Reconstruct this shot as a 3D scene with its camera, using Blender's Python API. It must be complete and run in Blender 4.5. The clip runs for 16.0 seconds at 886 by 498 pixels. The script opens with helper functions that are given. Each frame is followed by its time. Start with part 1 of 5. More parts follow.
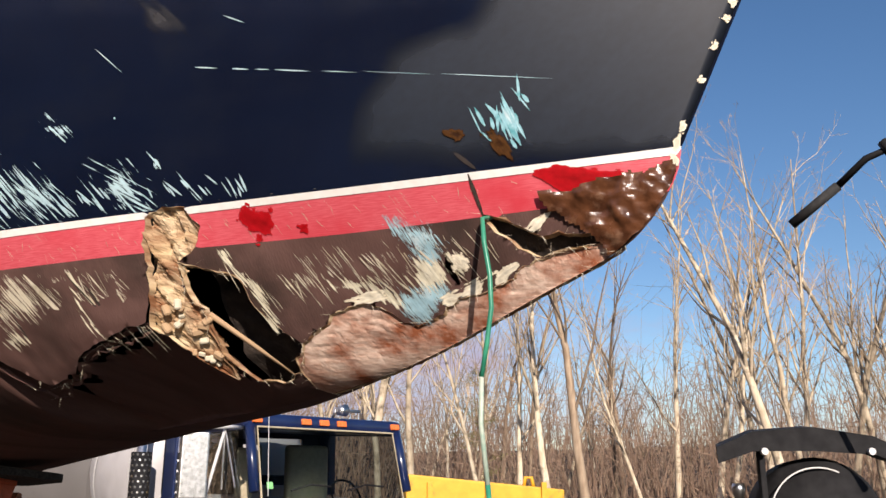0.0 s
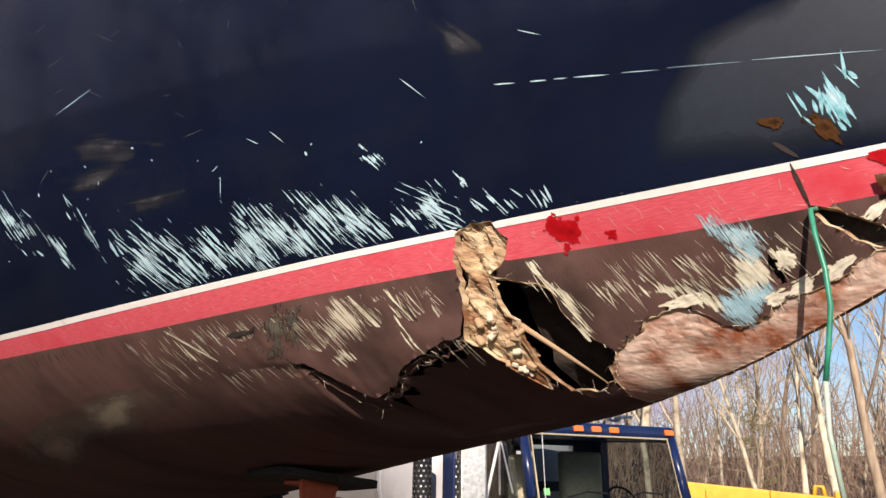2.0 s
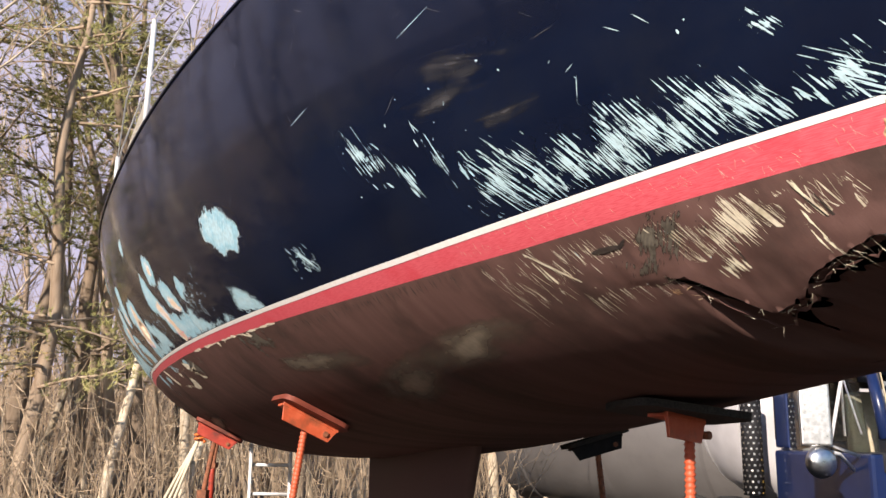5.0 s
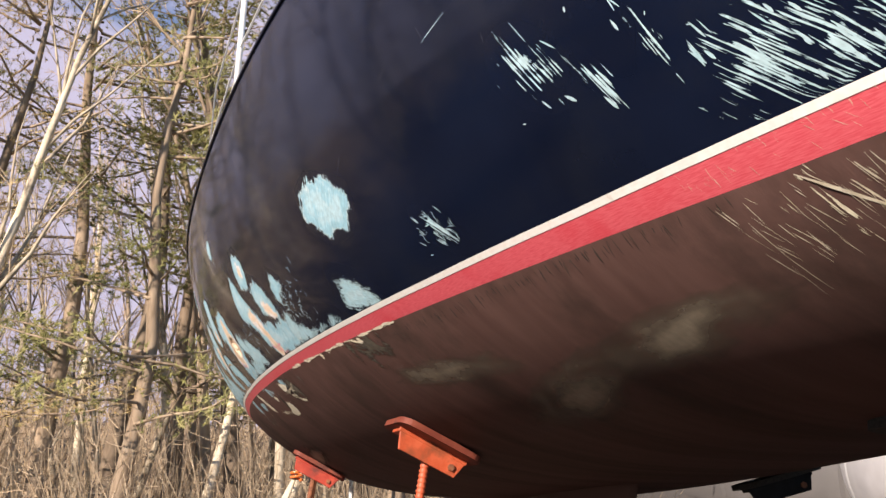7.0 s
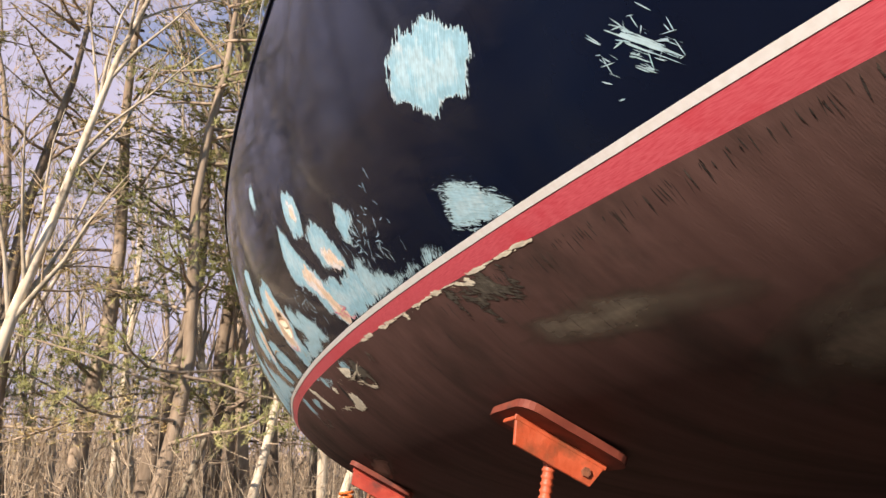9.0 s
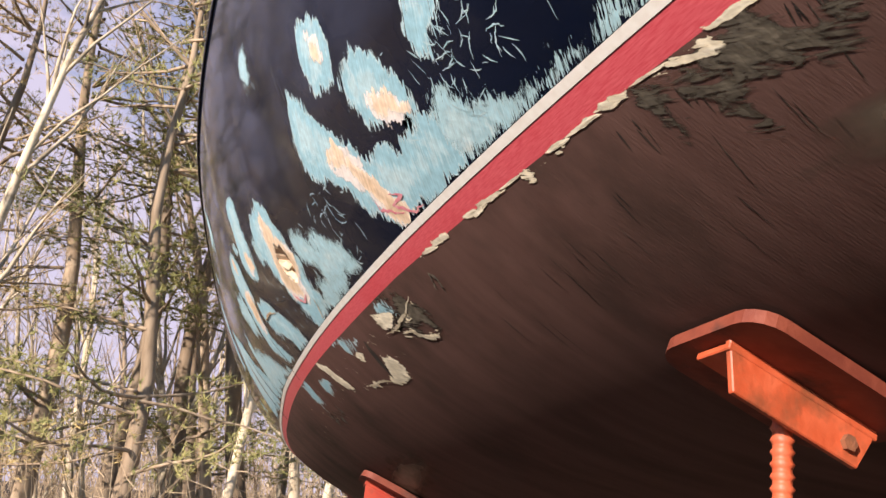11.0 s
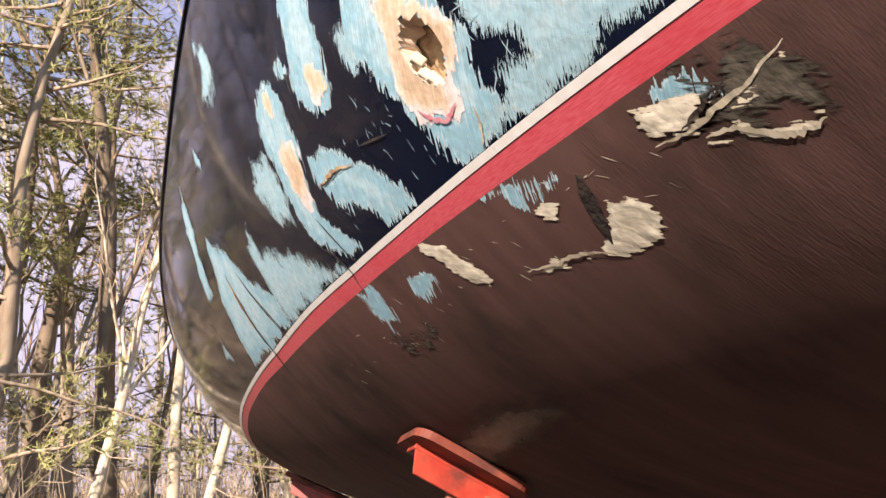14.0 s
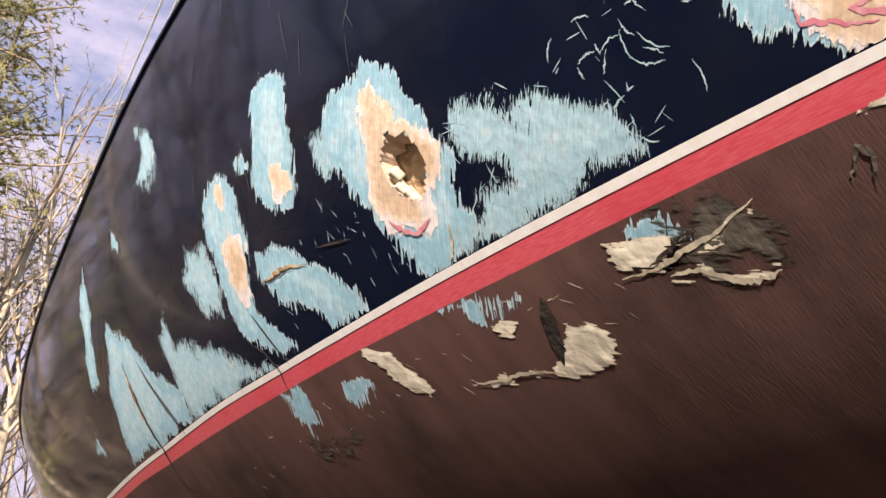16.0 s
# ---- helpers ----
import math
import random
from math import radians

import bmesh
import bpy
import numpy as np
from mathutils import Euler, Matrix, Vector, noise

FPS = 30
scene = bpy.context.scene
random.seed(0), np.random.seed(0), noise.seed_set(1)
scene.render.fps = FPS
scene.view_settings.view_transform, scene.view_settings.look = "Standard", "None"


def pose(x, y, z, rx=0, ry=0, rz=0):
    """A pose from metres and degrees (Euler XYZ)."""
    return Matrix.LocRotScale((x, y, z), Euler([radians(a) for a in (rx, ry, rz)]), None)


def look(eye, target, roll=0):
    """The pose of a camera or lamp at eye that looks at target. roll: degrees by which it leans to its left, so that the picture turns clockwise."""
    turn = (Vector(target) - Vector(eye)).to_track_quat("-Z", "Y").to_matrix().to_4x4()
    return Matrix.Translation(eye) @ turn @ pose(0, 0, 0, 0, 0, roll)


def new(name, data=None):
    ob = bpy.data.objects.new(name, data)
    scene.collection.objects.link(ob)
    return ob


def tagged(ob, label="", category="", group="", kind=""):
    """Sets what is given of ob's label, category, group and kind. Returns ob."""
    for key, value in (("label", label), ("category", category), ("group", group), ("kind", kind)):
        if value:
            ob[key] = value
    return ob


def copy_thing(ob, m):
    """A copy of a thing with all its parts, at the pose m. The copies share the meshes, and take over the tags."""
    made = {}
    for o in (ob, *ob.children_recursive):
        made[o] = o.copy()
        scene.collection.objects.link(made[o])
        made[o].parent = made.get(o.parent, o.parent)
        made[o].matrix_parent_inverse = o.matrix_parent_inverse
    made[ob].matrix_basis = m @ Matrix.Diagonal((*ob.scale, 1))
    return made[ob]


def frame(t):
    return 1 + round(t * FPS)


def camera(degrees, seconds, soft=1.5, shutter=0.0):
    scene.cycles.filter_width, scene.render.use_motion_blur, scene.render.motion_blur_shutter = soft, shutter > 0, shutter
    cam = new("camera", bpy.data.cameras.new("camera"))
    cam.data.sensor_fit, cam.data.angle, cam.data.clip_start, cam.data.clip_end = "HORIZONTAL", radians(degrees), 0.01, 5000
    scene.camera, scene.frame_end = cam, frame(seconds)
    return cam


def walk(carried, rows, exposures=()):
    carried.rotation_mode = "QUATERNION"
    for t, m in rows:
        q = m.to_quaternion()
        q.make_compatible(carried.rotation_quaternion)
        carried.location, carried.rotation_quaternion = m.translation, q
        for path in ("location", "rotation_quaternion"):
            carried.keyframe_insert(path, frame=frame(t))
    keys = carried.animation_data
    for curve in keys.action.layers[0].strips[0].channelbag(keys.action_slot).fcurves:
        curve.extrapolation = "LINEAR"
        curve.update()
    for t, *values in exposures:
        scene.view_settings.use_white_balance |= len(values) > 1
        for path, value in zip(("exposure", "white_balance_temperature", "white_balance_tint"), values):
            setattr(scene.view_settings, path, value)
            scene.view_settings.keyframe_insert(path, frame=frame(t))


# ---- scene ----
cam = camera(54.1, 16.0)
METRES, EYE, TILT, LEAN, TURN = 4.6, 1.7, 15.5, 0.0, 0.0
ROWS = [
    (0.0, 0.0, 0.0, 0.0, 0.0, 0.0, 0.0),
    (0.5, -0.0072, 0.0011, 0.0002, 3.48, 0.03, 0.47),
    (1.0, -0.0141, 0.0012, 0.0013, 7.69, 0.22, 1.43),
    (1.5, -0.021, 0.0012, 0.0013, 12.23, 0.44, 2.47),
    (2.0, -0.0247, 0.0007, 0.0015, 16.4, 0.89, 3.67),
    (2.5, -0.0278, 0.0019, 0.0008, 20.63, 1.42, 5.15),
    (3.0, -0.0334, 0.002, 0.0008, 25.47, 1.89, 6.31),
    (3.5, -0.0389, 0.0041, -0.0012, 28.93, 1.52, 6.7),
    (4.0, -0.0448, 0.0074, -0.0038, 30.66, 0.37, 6.49),
    (4.5, -0.0563, 0.013, -0.0068, 32.22, -0.52, 6.75),
    (5.0, -0.0811, 0.0265, -0.0128, 35.41, -0.7, 8.09),
    (7.5, -0.2443, 0.1512, -0.06, 42.34, 4.14, 8.39),
    (8.0, -0.2788, 0.1827, -0.0724, 43.51, 5.07, 8.18),
    (8.5, -0.3285, 0.201, -0.0822, 44.12, 5.0, 8.61),
    (11.0, -0.581, 0.3301, -0.1358, 41.39, 7.1, 9.1),
    (11.5, -0.6287, 0.3503, -0.1459, 43.0, 7.27, 9.23),
    (12.0, -0.6803, 0.3579, -0.1478, 40.66, 6.73, 8.86),
    (12.5, -0.7209, 0.3753, -0.156, 37.65, 6.13, 7.91),
    (13.0, -0.7529, 0.3964, -0.1598, 37.49, 6.4, 7.79),
    (13.5, -0.7819, 0.4036, -0.1636, 35.68, 6.19, 7.69),
    (14.0, -0.8194, 0.4037, -0.1634, 32.26, 5.56, 8.04),
    (14.5, -0.8409, 0.3909, -0.1658, 29.34, 4.62, 7.88),
    (15.0, -0.8503, 0.3782, -0.1673, 27.44, 7.33, 7.05),
    (15.5, -0.8528, 0.3735, -0.1677, 24.88, 11.07, 4.93),
    (16.0, -0.8478, 0.3746, -0.1658, 21.7, 12.53, 3.44),
]
walk(cam, [(t, pose(0, 0, EYE, TILT, LEAN, TURN) @ pose(METRES * x, METRES * y, METRES * z, 90 + pitch, roll, yaw)) for t, x, y, z, yaw, pitch, roll in ROWS],
     exposures=[(0.0, 0.12, 6500, 18), (3.5, 0.36, 6500, 18), (5.0, 0.50, 6500, 18), (8.0, 0.48, 6600, 18), (11.0, 0.62, 6600, 18), (13.5, 0.84, 6600, 20), (14.5, 0.88, 6600, 20), (16.0, 0.74, 6600, 20)])

# ---- sky and sun ----
SUN_AZ, SUN_EL = math.radians(-80), math.radians(23.5)   # direction to the sun, from +x towards +y
to_sun = Vector((math.cos(SUN_AZ) * math.cos(SUN_EL), math.sin(SUN_AZ) * math.cos(SUN_EL), math.sin(SUN_EL)))
world = bpy.data.worlds.new("winter_sky")
scene.world = world
world.use_nodes = True
wn, wl = world.node_tree.nodes, world.node_tree.links
wn.clear()
sky = wn.new("ShaderNodeTexSky")
sky.sky_type, sky.sun_disc = "NISHITA", False
sky.sun_elevation, sky.sun_rotation = SUN_EL, math.radians(90) - SUN_AZ
sky.air_density, sky.dust_density, sky.ozone_density = 1.0, 0.3, 2.0
back = wn.new("ShaderNodeBackground")
back.inputs[1].default_value = 0.112
wcoord, wmap, wnoise, wramp = wn.new("ShaderNodeTexCoord"), wn.new("ShaderNodeMapping"), wn.new("ShaderNodeTexNoise"), wn.new("ShaderNodeValToRGB")
wmap.inputs["Scale"].default_value = (2.2, 2.2, 6.0)
wnoise.inputs["Scale"].default_value, wnoise.inputs["Detail"].default_value, wnoise.inputs["Roughness"].default_value = 1.6, 7, 0.6
wramp.color_ramp.elements[0].position, wramp.color_ramp.elements[1].position = 0.51, 0.74
wmix = wn.new("ShaderNodeMix")
wmix.data_type = "RGBA"
wmix.inputs["B"].default_value = (4.2, 4.0, 5.0, 1)
wl.new(wcoord.outputs["Generated"], wmap.inputs["Vector"])
wl.new(wmap.outputs[0], wnoise.inputs["Vector"])
wsep, wlow, wadd = wn.new("ShaderNodeSeparateXYZ"), wn.new("ShaderNodeMapRange"), wn.new("ShaderNodeMath")
wlow.inputs["From Min"].default_value, wlow.inputs["From Max"].default_value = 0.5, 0.02
wlow.inputs["To Min"].default_value, wlow.inputs["To Max"].default_value = -0.06, 0.15
wl.new(wcoord.outputs["Generated"], wsep.inputs[0])
wl.new(wsep.outputs["Z"], wlow.inputs["Value"])
wl.new(wnoise.outputs[0], wadd.inputs[0])
wl.new(wlow.outputs[0], wadd.inputs[1])
wwest, wsum = wn.new("ShaderNodeMath"), wn.new("ShaderNodeMath")   # a thin cloud bank to the west
wwest.operation, wwest.inputs[1].default_value = "MULTIPLY", -0.36
wl.new(wsep.outputs["X"], wwest.inputs[0])
wl.new(wadd.outputs[0], wsum.inputs[0])
wl.new(wwest.outputs[0], wsum.inputs[1])
wl.new(wsum.outputs[0], wramp.inputs[0])
wl.new(wramp.outputs[0], wmix.inputs["Factor"])
whue = wn.new("ShaderNodeHueSaturation")
whue.inputs["Saturation"].default_value = 1.2
wl.new(sky.outputs[0], whue.inputs["Color"])
wl.new(whue.outputs[0], wmix.inputs["A"])
wl.new(wmix.outputs["Result"], back.inputs[0])
wl.new(back.outputs[0], wn.new("ShaderNodeOutputWorld").inputs[0])
sun = new("sun", bpy.data.lights.new("sun", "SUN"))
sun.data.energy, sun.data.angle, sun.data.color = 5.6, math.radians(0.53), (1.0, 0.90, 0.76)
sun.matrix_world = look(to_sun * 50, (0, 0, 0))


# ---- materials ----
def rgb(c):
    return (*c, 1) if len(c) == 3 else c


def material(name, a, b=None, rough=0.6, metal=0.0, scale=20, stretch=(1, 1, 1), detail=6, low=0.35, high=0.65, stain=None, stain_scale=2.0, stain_low=0.5,
             stain_high=0.7, bump=0.0, bump_scale=None, uv=False, coat=0.0, spec=0.5, vary=0.0, turn=0.0, rough_b=None):
    """Two colours mixed by grain, a third as larger stains, and fine relief."""
    m = bpy.data.materials.new(name)
    m.use_nodes = True
    n, l = m.node_tree.nodes, m.node_tree.links
    p = n["Principled BSDF"]
    p.inputs["Roughness"].default_value, p.inputs["Metallic"].default_value = rough, metal
    p.inputs["Coat Weight"].default_value, p.inputs["Coat Roughness"].default_value = coat, 0.06
    p.inputs["Specular IOR Level"].default_value = spec
    tc, mp = n.new("ShaderNodeTexCoord"), n.new("ShaderNodeMapping")
    l.new(tc.outputs["UV" if uv else "Object"], mp.inputs["Vector"])
    mp.inputs["Scale"].default_value = stretch
    mp.inputs["Rotation"].default_value = (0, 0, turn)
    g = n.new("ShaderNodeTexNoise")
    g.inputs["Scale"].default_value, g.inputs["Detail"].default_value = scale, detail
    l.new(mp.outputs[0], g.inputs["Vector"])
    r = n.new("ShaderNodeValToRGB")
    r.color_ramp.elements[0].position, r.color_ramp.elements[1].position = low, high
    r.color_ramp.elements[0].color, r.color_ramp.elements[1].color = rgb(a), rgb(b or a)
    l.new(g.outputs[0], r.inputs[0])
    colour = r.outputs[0]
    if stain:
        s = n.new("ShaderNodeTexNoise")
        s.inputs["Scale"].default_value, s.inputs["Detail"].default_value, s.inputs["Roughness"].default_value = stain_scale, 8, 0.62
        l.new(tc.outputs["UV" if uv else "Object"], s.inputs["Vector"])
        sr = n.new("ShaderNodeValToRGB")
        sr.color_ramp.elements[0].position, sr.color_ramp.elements[1].position = stain_low, stain_high
        l.new(s.outputs[0], sr.inputs[0])
        mx = n.new("ShaderNodeMix")
        mx.data_type = "RGBA"
        l.new(sr.outputs[0], mx.inputs["Factor"])
        l.new(colour, mx.inputs["A"])
        mx.inputs["B"].default_value = rgb(stain)
        colour = mx.outputs["Result"]
    if vary:
        info, hs, mr = n.new("ShaderNodeObjectInfo"), n.new("ShaderNodeHueSaturation"), n.new("ShaderNodeMapRange")
        mr.inputs["To Min"].default_value, mr.inputs["To Max"].default_value = 1 - vary, 1 + vary
        l.new(info.outputs["Random"], mr.inputs["Value"])
        l.new(mr.outputs[0], hs.inputs["Value"])
        l.new(colour, hs.inputs["Color"])
        colour = hs.outputs[0]
    l.new(colour, p.inputs["Base Color"])
    if rough_b is not None:
        mr = n.new("ShaderNodeMapRange")
        mr.inputs["To Min"].default_value, mr.inputs["To Max"].default_value = rough, rough_b
        l.new(g.outputs[0], mr.inputs["Value"])
        l.new(mr.outputs[0], p.inputs["Roughness"])
    if bump:
        bn, bt = n.new("ShaderNodeBump"), n.new("ShaderNodeTexNoise")
        bt.inputs["Scale"].default_value, bt.inputs["Detail"].default_value = bump_scale or scale, 6
        l.new(mp.outputs[0], bt.inputs["Vector"])
        bn.inputs["Strength"].default_value, bn.inputs["Distance"].default_value = bump, 0.01
        l.new(bt.outputs[0], bn.inputs["Height"])
        l.new(bn.outputs[0], p.inputs["Normal"])
    return m


def glass_material(name, tint=(0.85, 0.92, 0.93), rough=0.02):
    m = bpy.data.materials.new(name)
    m.use_nodes = True
    p = m.node_tree.nodes["Principled BSDF"]
    p.inputs["Base Color"].default_value, p.inputs["Roughness"].default_value = rgb(tint), rough
    p.inputs["Transmission Weight"].default_value, p.inputs["IOR"].default_value = 1.0, 1.12
    return m


NAVY = material("navy_gelcoat", (0.0035, 0.006, 0.017), (0.005, 0.009, 0.024), rough=0.05, rough_b=0.12, scale=3, uv=True, stain=(0.010, 0.013, 0.022), stain_scale=4, stain_low=.5, stain_high=.85, bump=0.02, bump_scale=2.5, spec=.32)
WHITE = material("white_stripe_paint", (0.86, 0.85, 0.80), (0.80, 0.77, 0.71), rough=0.35, scale=60, uv=True, stain=(0.58, 0.54, 0.47), stain_scale=25, stain_low=.62, stain_high=.8)
RED = material("red_boot_paint", (0.62, 0.072, 0.095), (0.72, 0.135, 0.16), rough=0.38, scale=14, uv=True, stretch=(3, 40, 1), turn=1.0, stain=(0.60, 0.04, 0.058), stain_scale=5, stain_low=.52, stain_high=.75, bump=0.03, bump_scale=40)
BROWN = material("brown_antifouling", (0.104, 0.057, 0.048), (0.136, 0.076, 0.064), rough=0.6, rough_b=.8, scale=4, uv=True, stretch=(5, 1.3, 1), turn=.35, stain=(0.052, 0.034, 0.028), stain_scale=3.5, stain_low=.48, stain_high=.70, bump=0.12, bump_scale=60, spec=.1)
DECK = material("cream_deck", (0.62, 0.60, 0.54), (0.7, 0.68, 0.62), rough=0.5, scale=10)
ORANGE = material("orange_stand_paint", (0.50, 0.085, 0.03), (0.58, 0.12, 0.05), rough=0.5, scale=25, stain=(0.25, 0.07, 0.03), stain_scale=9, stain_low=.5, stain_high=.66, bump=.15, bump_scale=80)
RUST = material("rusty_steel", (0.16, 0.06, 0.03), (0.30, 0.11, 0.05), rough=0.8, scale=40, bump=.3, bump_scale=90)
# Pad boards: a much darker red than the stands' bracket paint.
PADRED = material("dark_red_plywood", (0.15, 0.028, 0.014), (0.22, 0.05, 0.025), rough=0.7, scale=18, stain=(0.05, 0.02, 0.015), stain_scale=8, stain_low=.5, stain_high=.65, bump=.2, bump_scale=60)
BLACKSTEEL = material("black_steel", (0.006, 0.006, 0.007), (0.016, 0.016, 0.017), rough=0.75, spec=.25, scale=20, bump=.05)
CARPET = material("dark_carpet", (0.02, 0.019, 0.018), (0.06, 0.055, 0.05), rough=0.95, scale=150, bump=.8, bump_scale=300)
BLUE = material("blue_truck_paint", (0.007, 0.016, 0.062), (0.010, 0.022, 0.082), rough=0.28, scale=4, coat=.5, stain=(0.015, 0.024, 0.066), stain_scale=3, stain_low=.5, stain_high=.8)
CHROME = material("worn_chrome", (0.62, 0.62, 0.60), (0.75, 0.75, 0.74), rough=0.22, metal=1.0, scale=30, rough_b=.4)
ALU = material("white_bracket_paint", (0.62, 0.62, 0.6), (0.72, 0.72, 0.7), rough=0.4, scale=30)
TANK = material("white_tank_paint", (0.44, 0.43, 0.43), (0.52, 0.51, 0.51), rough=0.35, scale=3, stain=(0.42, 0.41, 0.40), stain_scale=1.5, stain_low=.5, stain_high=.8)
# The storage tank stands in shade, which is put into this darker grey.
SHADEDTANK = material("shaded_tank_paint", (0.105, 0.098, 0.092), (0.13, 0.122, 0.115), rough=0.6, scale=3, stain=(0.08, 0.074, 0.07), stain_scale=1.5, stain_low=.5, stain_high=.8)
DEEPRED = material("deep_red_stand_paint", (0.36, 0.035, 0.018), (0.44, 0.06, 0.03), rough=.5, scale=25, stain=(0.15, 0.03, 0.02), stain_scale=9, stain_low=.5, stain_high=.66)
YELLOW = material("yellow_machine_paint", (0.70, 0.36, 0.02), (0.78, 0.44, 0.03), rough=0.5, scale=6, stain=(0.30, 0.17, 0.05), stain_scale=5, stain_low=.58, stain_high=.75)
AMBER = material("amber_lens", (0.75, 0.15, 0.03), (0.8, 0.22, 0.06), rough=0.2, scale=60)
RUBBER = material("black_rubber", (0.015, 0.015, 0.015), (0.03, 0.03, 0.03), rough=0.8, scale=50)
SEATCLOTH = material("tan_seat_vinyl", (0.42, 0.36, 0.24), (0.5, 0.43, 0.3), rough=0.7, scale=20)
DARKTRIM = material("dark_cab_trim", (0.02, 0.022, 0.026), (0.035, 0.036, 0.04), rough=0.7, scale=20)
GLASS = glass_material("truck_glass", (0.16, 0.21, 0.22))
GROUND = material("leafy_dirt", (0.022, 0.016, 0.011), (0.042, 0.030, 0.020), rough=0.95, scale=3, detail=10, stain=(0.025, 0.022, 0.014), stain_scale=.3, bump=.6, bump_scale=8)
BARK = material("pale_bark", (0.42, 0.34, 0.23), (0.62, 0.53, 0.39), rough=0.9, scale=9, stretch=(1, 1, .25), stain=(0.16, 0.13, 0.09), stain_scale=2.5, stain_low=.5, stain_high=.65, bump=.5, bump_scale=25, vary=.35)
DARKBARK = material("brown_bark", (0.20, 0.145, 0.095), (0.34, 0.26, 0.18), rough=0.95, scale=8, stretch=(1, 1, .25), bump=.5, bump_scale=20, vary=.4)
TWIG = material("brown_twigs", (0.40, 0.29, 0.18), (0.60, 0.46, 0.30), rough=0.9, scale=2, vary=.3)
NEEDLES = material("pine_needles", (0.18, 0.19, 0.055), (0.36, 0.33, 0.12), rough=0.7, scale=1.2, vary=.25)
REDTWIG = material("red_brown_twigs", (0.20, 0.125, 0.085), (0.36, 0.25, 0.17), rough=0.9, scale=2)
OCHRE = material("dry_ochre_foliage", (0.38, 0.28, 0.11), (0.55, 0.42, 0.19), rough=0.8, scale=1.5, vary=.2)


# ---- builders ----
def part(name, bm, mat, parent=None, label="", smooth=False):
    """Links a bmesh as one mesh object, in world places, under a thing or a part."""
    me = bpy.data.meshes.new(name)
    bm.to_mesh(me)
    bm.free()
    return link(name, me, mat, parent, label, smooth)


def link(name, me, mat, parent=None, label="", smooth=False):
    me.materials.append(mat)
    if smooth:
        me.polygons.foreach_set("use_smooth", [True] * len(me.polygons))
    ob = new(name, me)
    if parent is not None:
        ob.parent = parent
        ob.matrix_parent_inverse = parent_world(parent).inverted()
    if label:
        ob["label"] = label
    return ob


def parent_world(ob):
    m = ob.matrix_basis.copy()
    while ob.parent is not None:
        m = ob.parent.matrix_basis @ ob.matrix_parent_inverse @ m
        ob = ob.parent
    return m


def pymesh(name, verts, faces, mat, parent=None, label="", smooth=False, uv=None, more=None):
    me = bpy.data.meshes.new(name)
    me.from_pydata([tuple(v) for v in verts], [], faces)
    if uv is not None:
        layer = me.uv_layers.new(name="skin")
        idx = np.zeros(len(me.loops), dtype=np.int32)
        me.loops.foreach_get("vertex_index", idx)
        layer.data.foreach_set("uv", np.array(uv, dtype=np.float32)[idx].ravel())
        for key, values in (more or {}).items():
            me.uv_layers.new(name=key).data.foreach_set("uv", np.array(values, dtype=np.float32)[idx].ravel())
    me.update()
    return link(name, me, mat, parent, label, smooth)


def thing(name, at, label, category, group=""):
    ob = new(name)
    ob.matrix_basis = pose(*at) if not isinstance(at, Matrix) else at
    ob.empty_display_size = 0.2
    return tagged(ob, label, category, group)


def box(size, m=Matrix(), bevel=0.0, seg=2, bm=None):
    """A bevelled block of that size about the origin of m."""
    own = bmesh.new()
    bmesh.ops.create_cube(own, size=1, matrix=Matrix.Diagonal((*size, 1)))
    if bevel:
        bmesh.ops.bevel(own, geom=own.edges[:], offset=bevel, segments=seg, profile=0.6, affect="EDGES")
    own.transform(m)
    if bm is None:
        return own
    me = bpy.data.meshes.new("scratch")
    own.to_mesh(me)
    own.free()
    bm.from_mesh(me)
    bpy.data.meshes.remove(me)
    return bm


def sweep(points, radius, seg=8, bm=None, closed_ends=True, flat=1.0):
    """A tube along points; radius is one number or one for each point."""
    bm = bm or bmesh.new()
    points = [Vector(p) for p in points]
    rad = radius if isinstance(radius, (list, tuple)) else [radius] * len(points)
    rings, up = [], None
    for i, p in enumerate(points):
        d = (points[min(i + 1, len(points) - 1)] - points[max(i - 1, 0)]).normalized()
        if up is None:
            up = d.orthogonal().normalized()
        up = (up - d * up.dot(d)).normalized()
        side = d.cross(up)
        rings.append([bm.verts.new(p + rad[i] * (math.cos(k * math.tau / seg) * up + flat * math.sin(k * math.tau / seg) * side)) for k in range(seg)])
    for a, b in zip(rings, rings[1:]):
        for k in range(seg):
            bm.faces.new((a[k], a[(k + 1) % seg], b[(k + 1) % seg], b[k]))
    if closed_ends:
        bm.faces.new(rings[0][::-1])
        bm.faces.new(rings[-1])
    return bm


def turned(bm, m):
    bm.transform(m)
    return bm


# ---- ground ----
g = bmesh.new()
bmesh.ops.create_grid(g, x_segments=160, y_segments=160, size=400)


def ground_height(x, y):
    d = math.hypot(x, y)
    p = Vector((x, y, 0))
    return 0.10 * noise.noise(p * 0.11) * min(max(d - 14, 0) / 10, 1) + (5 + 2.5 * noise.noise(p * .03)) * min(max(d - 42, 0) / 45, 1) ** 1.3


for v in g.verts:
    v.co.z = ground_height(v.co.x, v.co.y)
tagged(part("ground", g, GROUND, smooth=True), "leaf-strewn bare winter dirt ground of a yard", "ground", kind="structure")


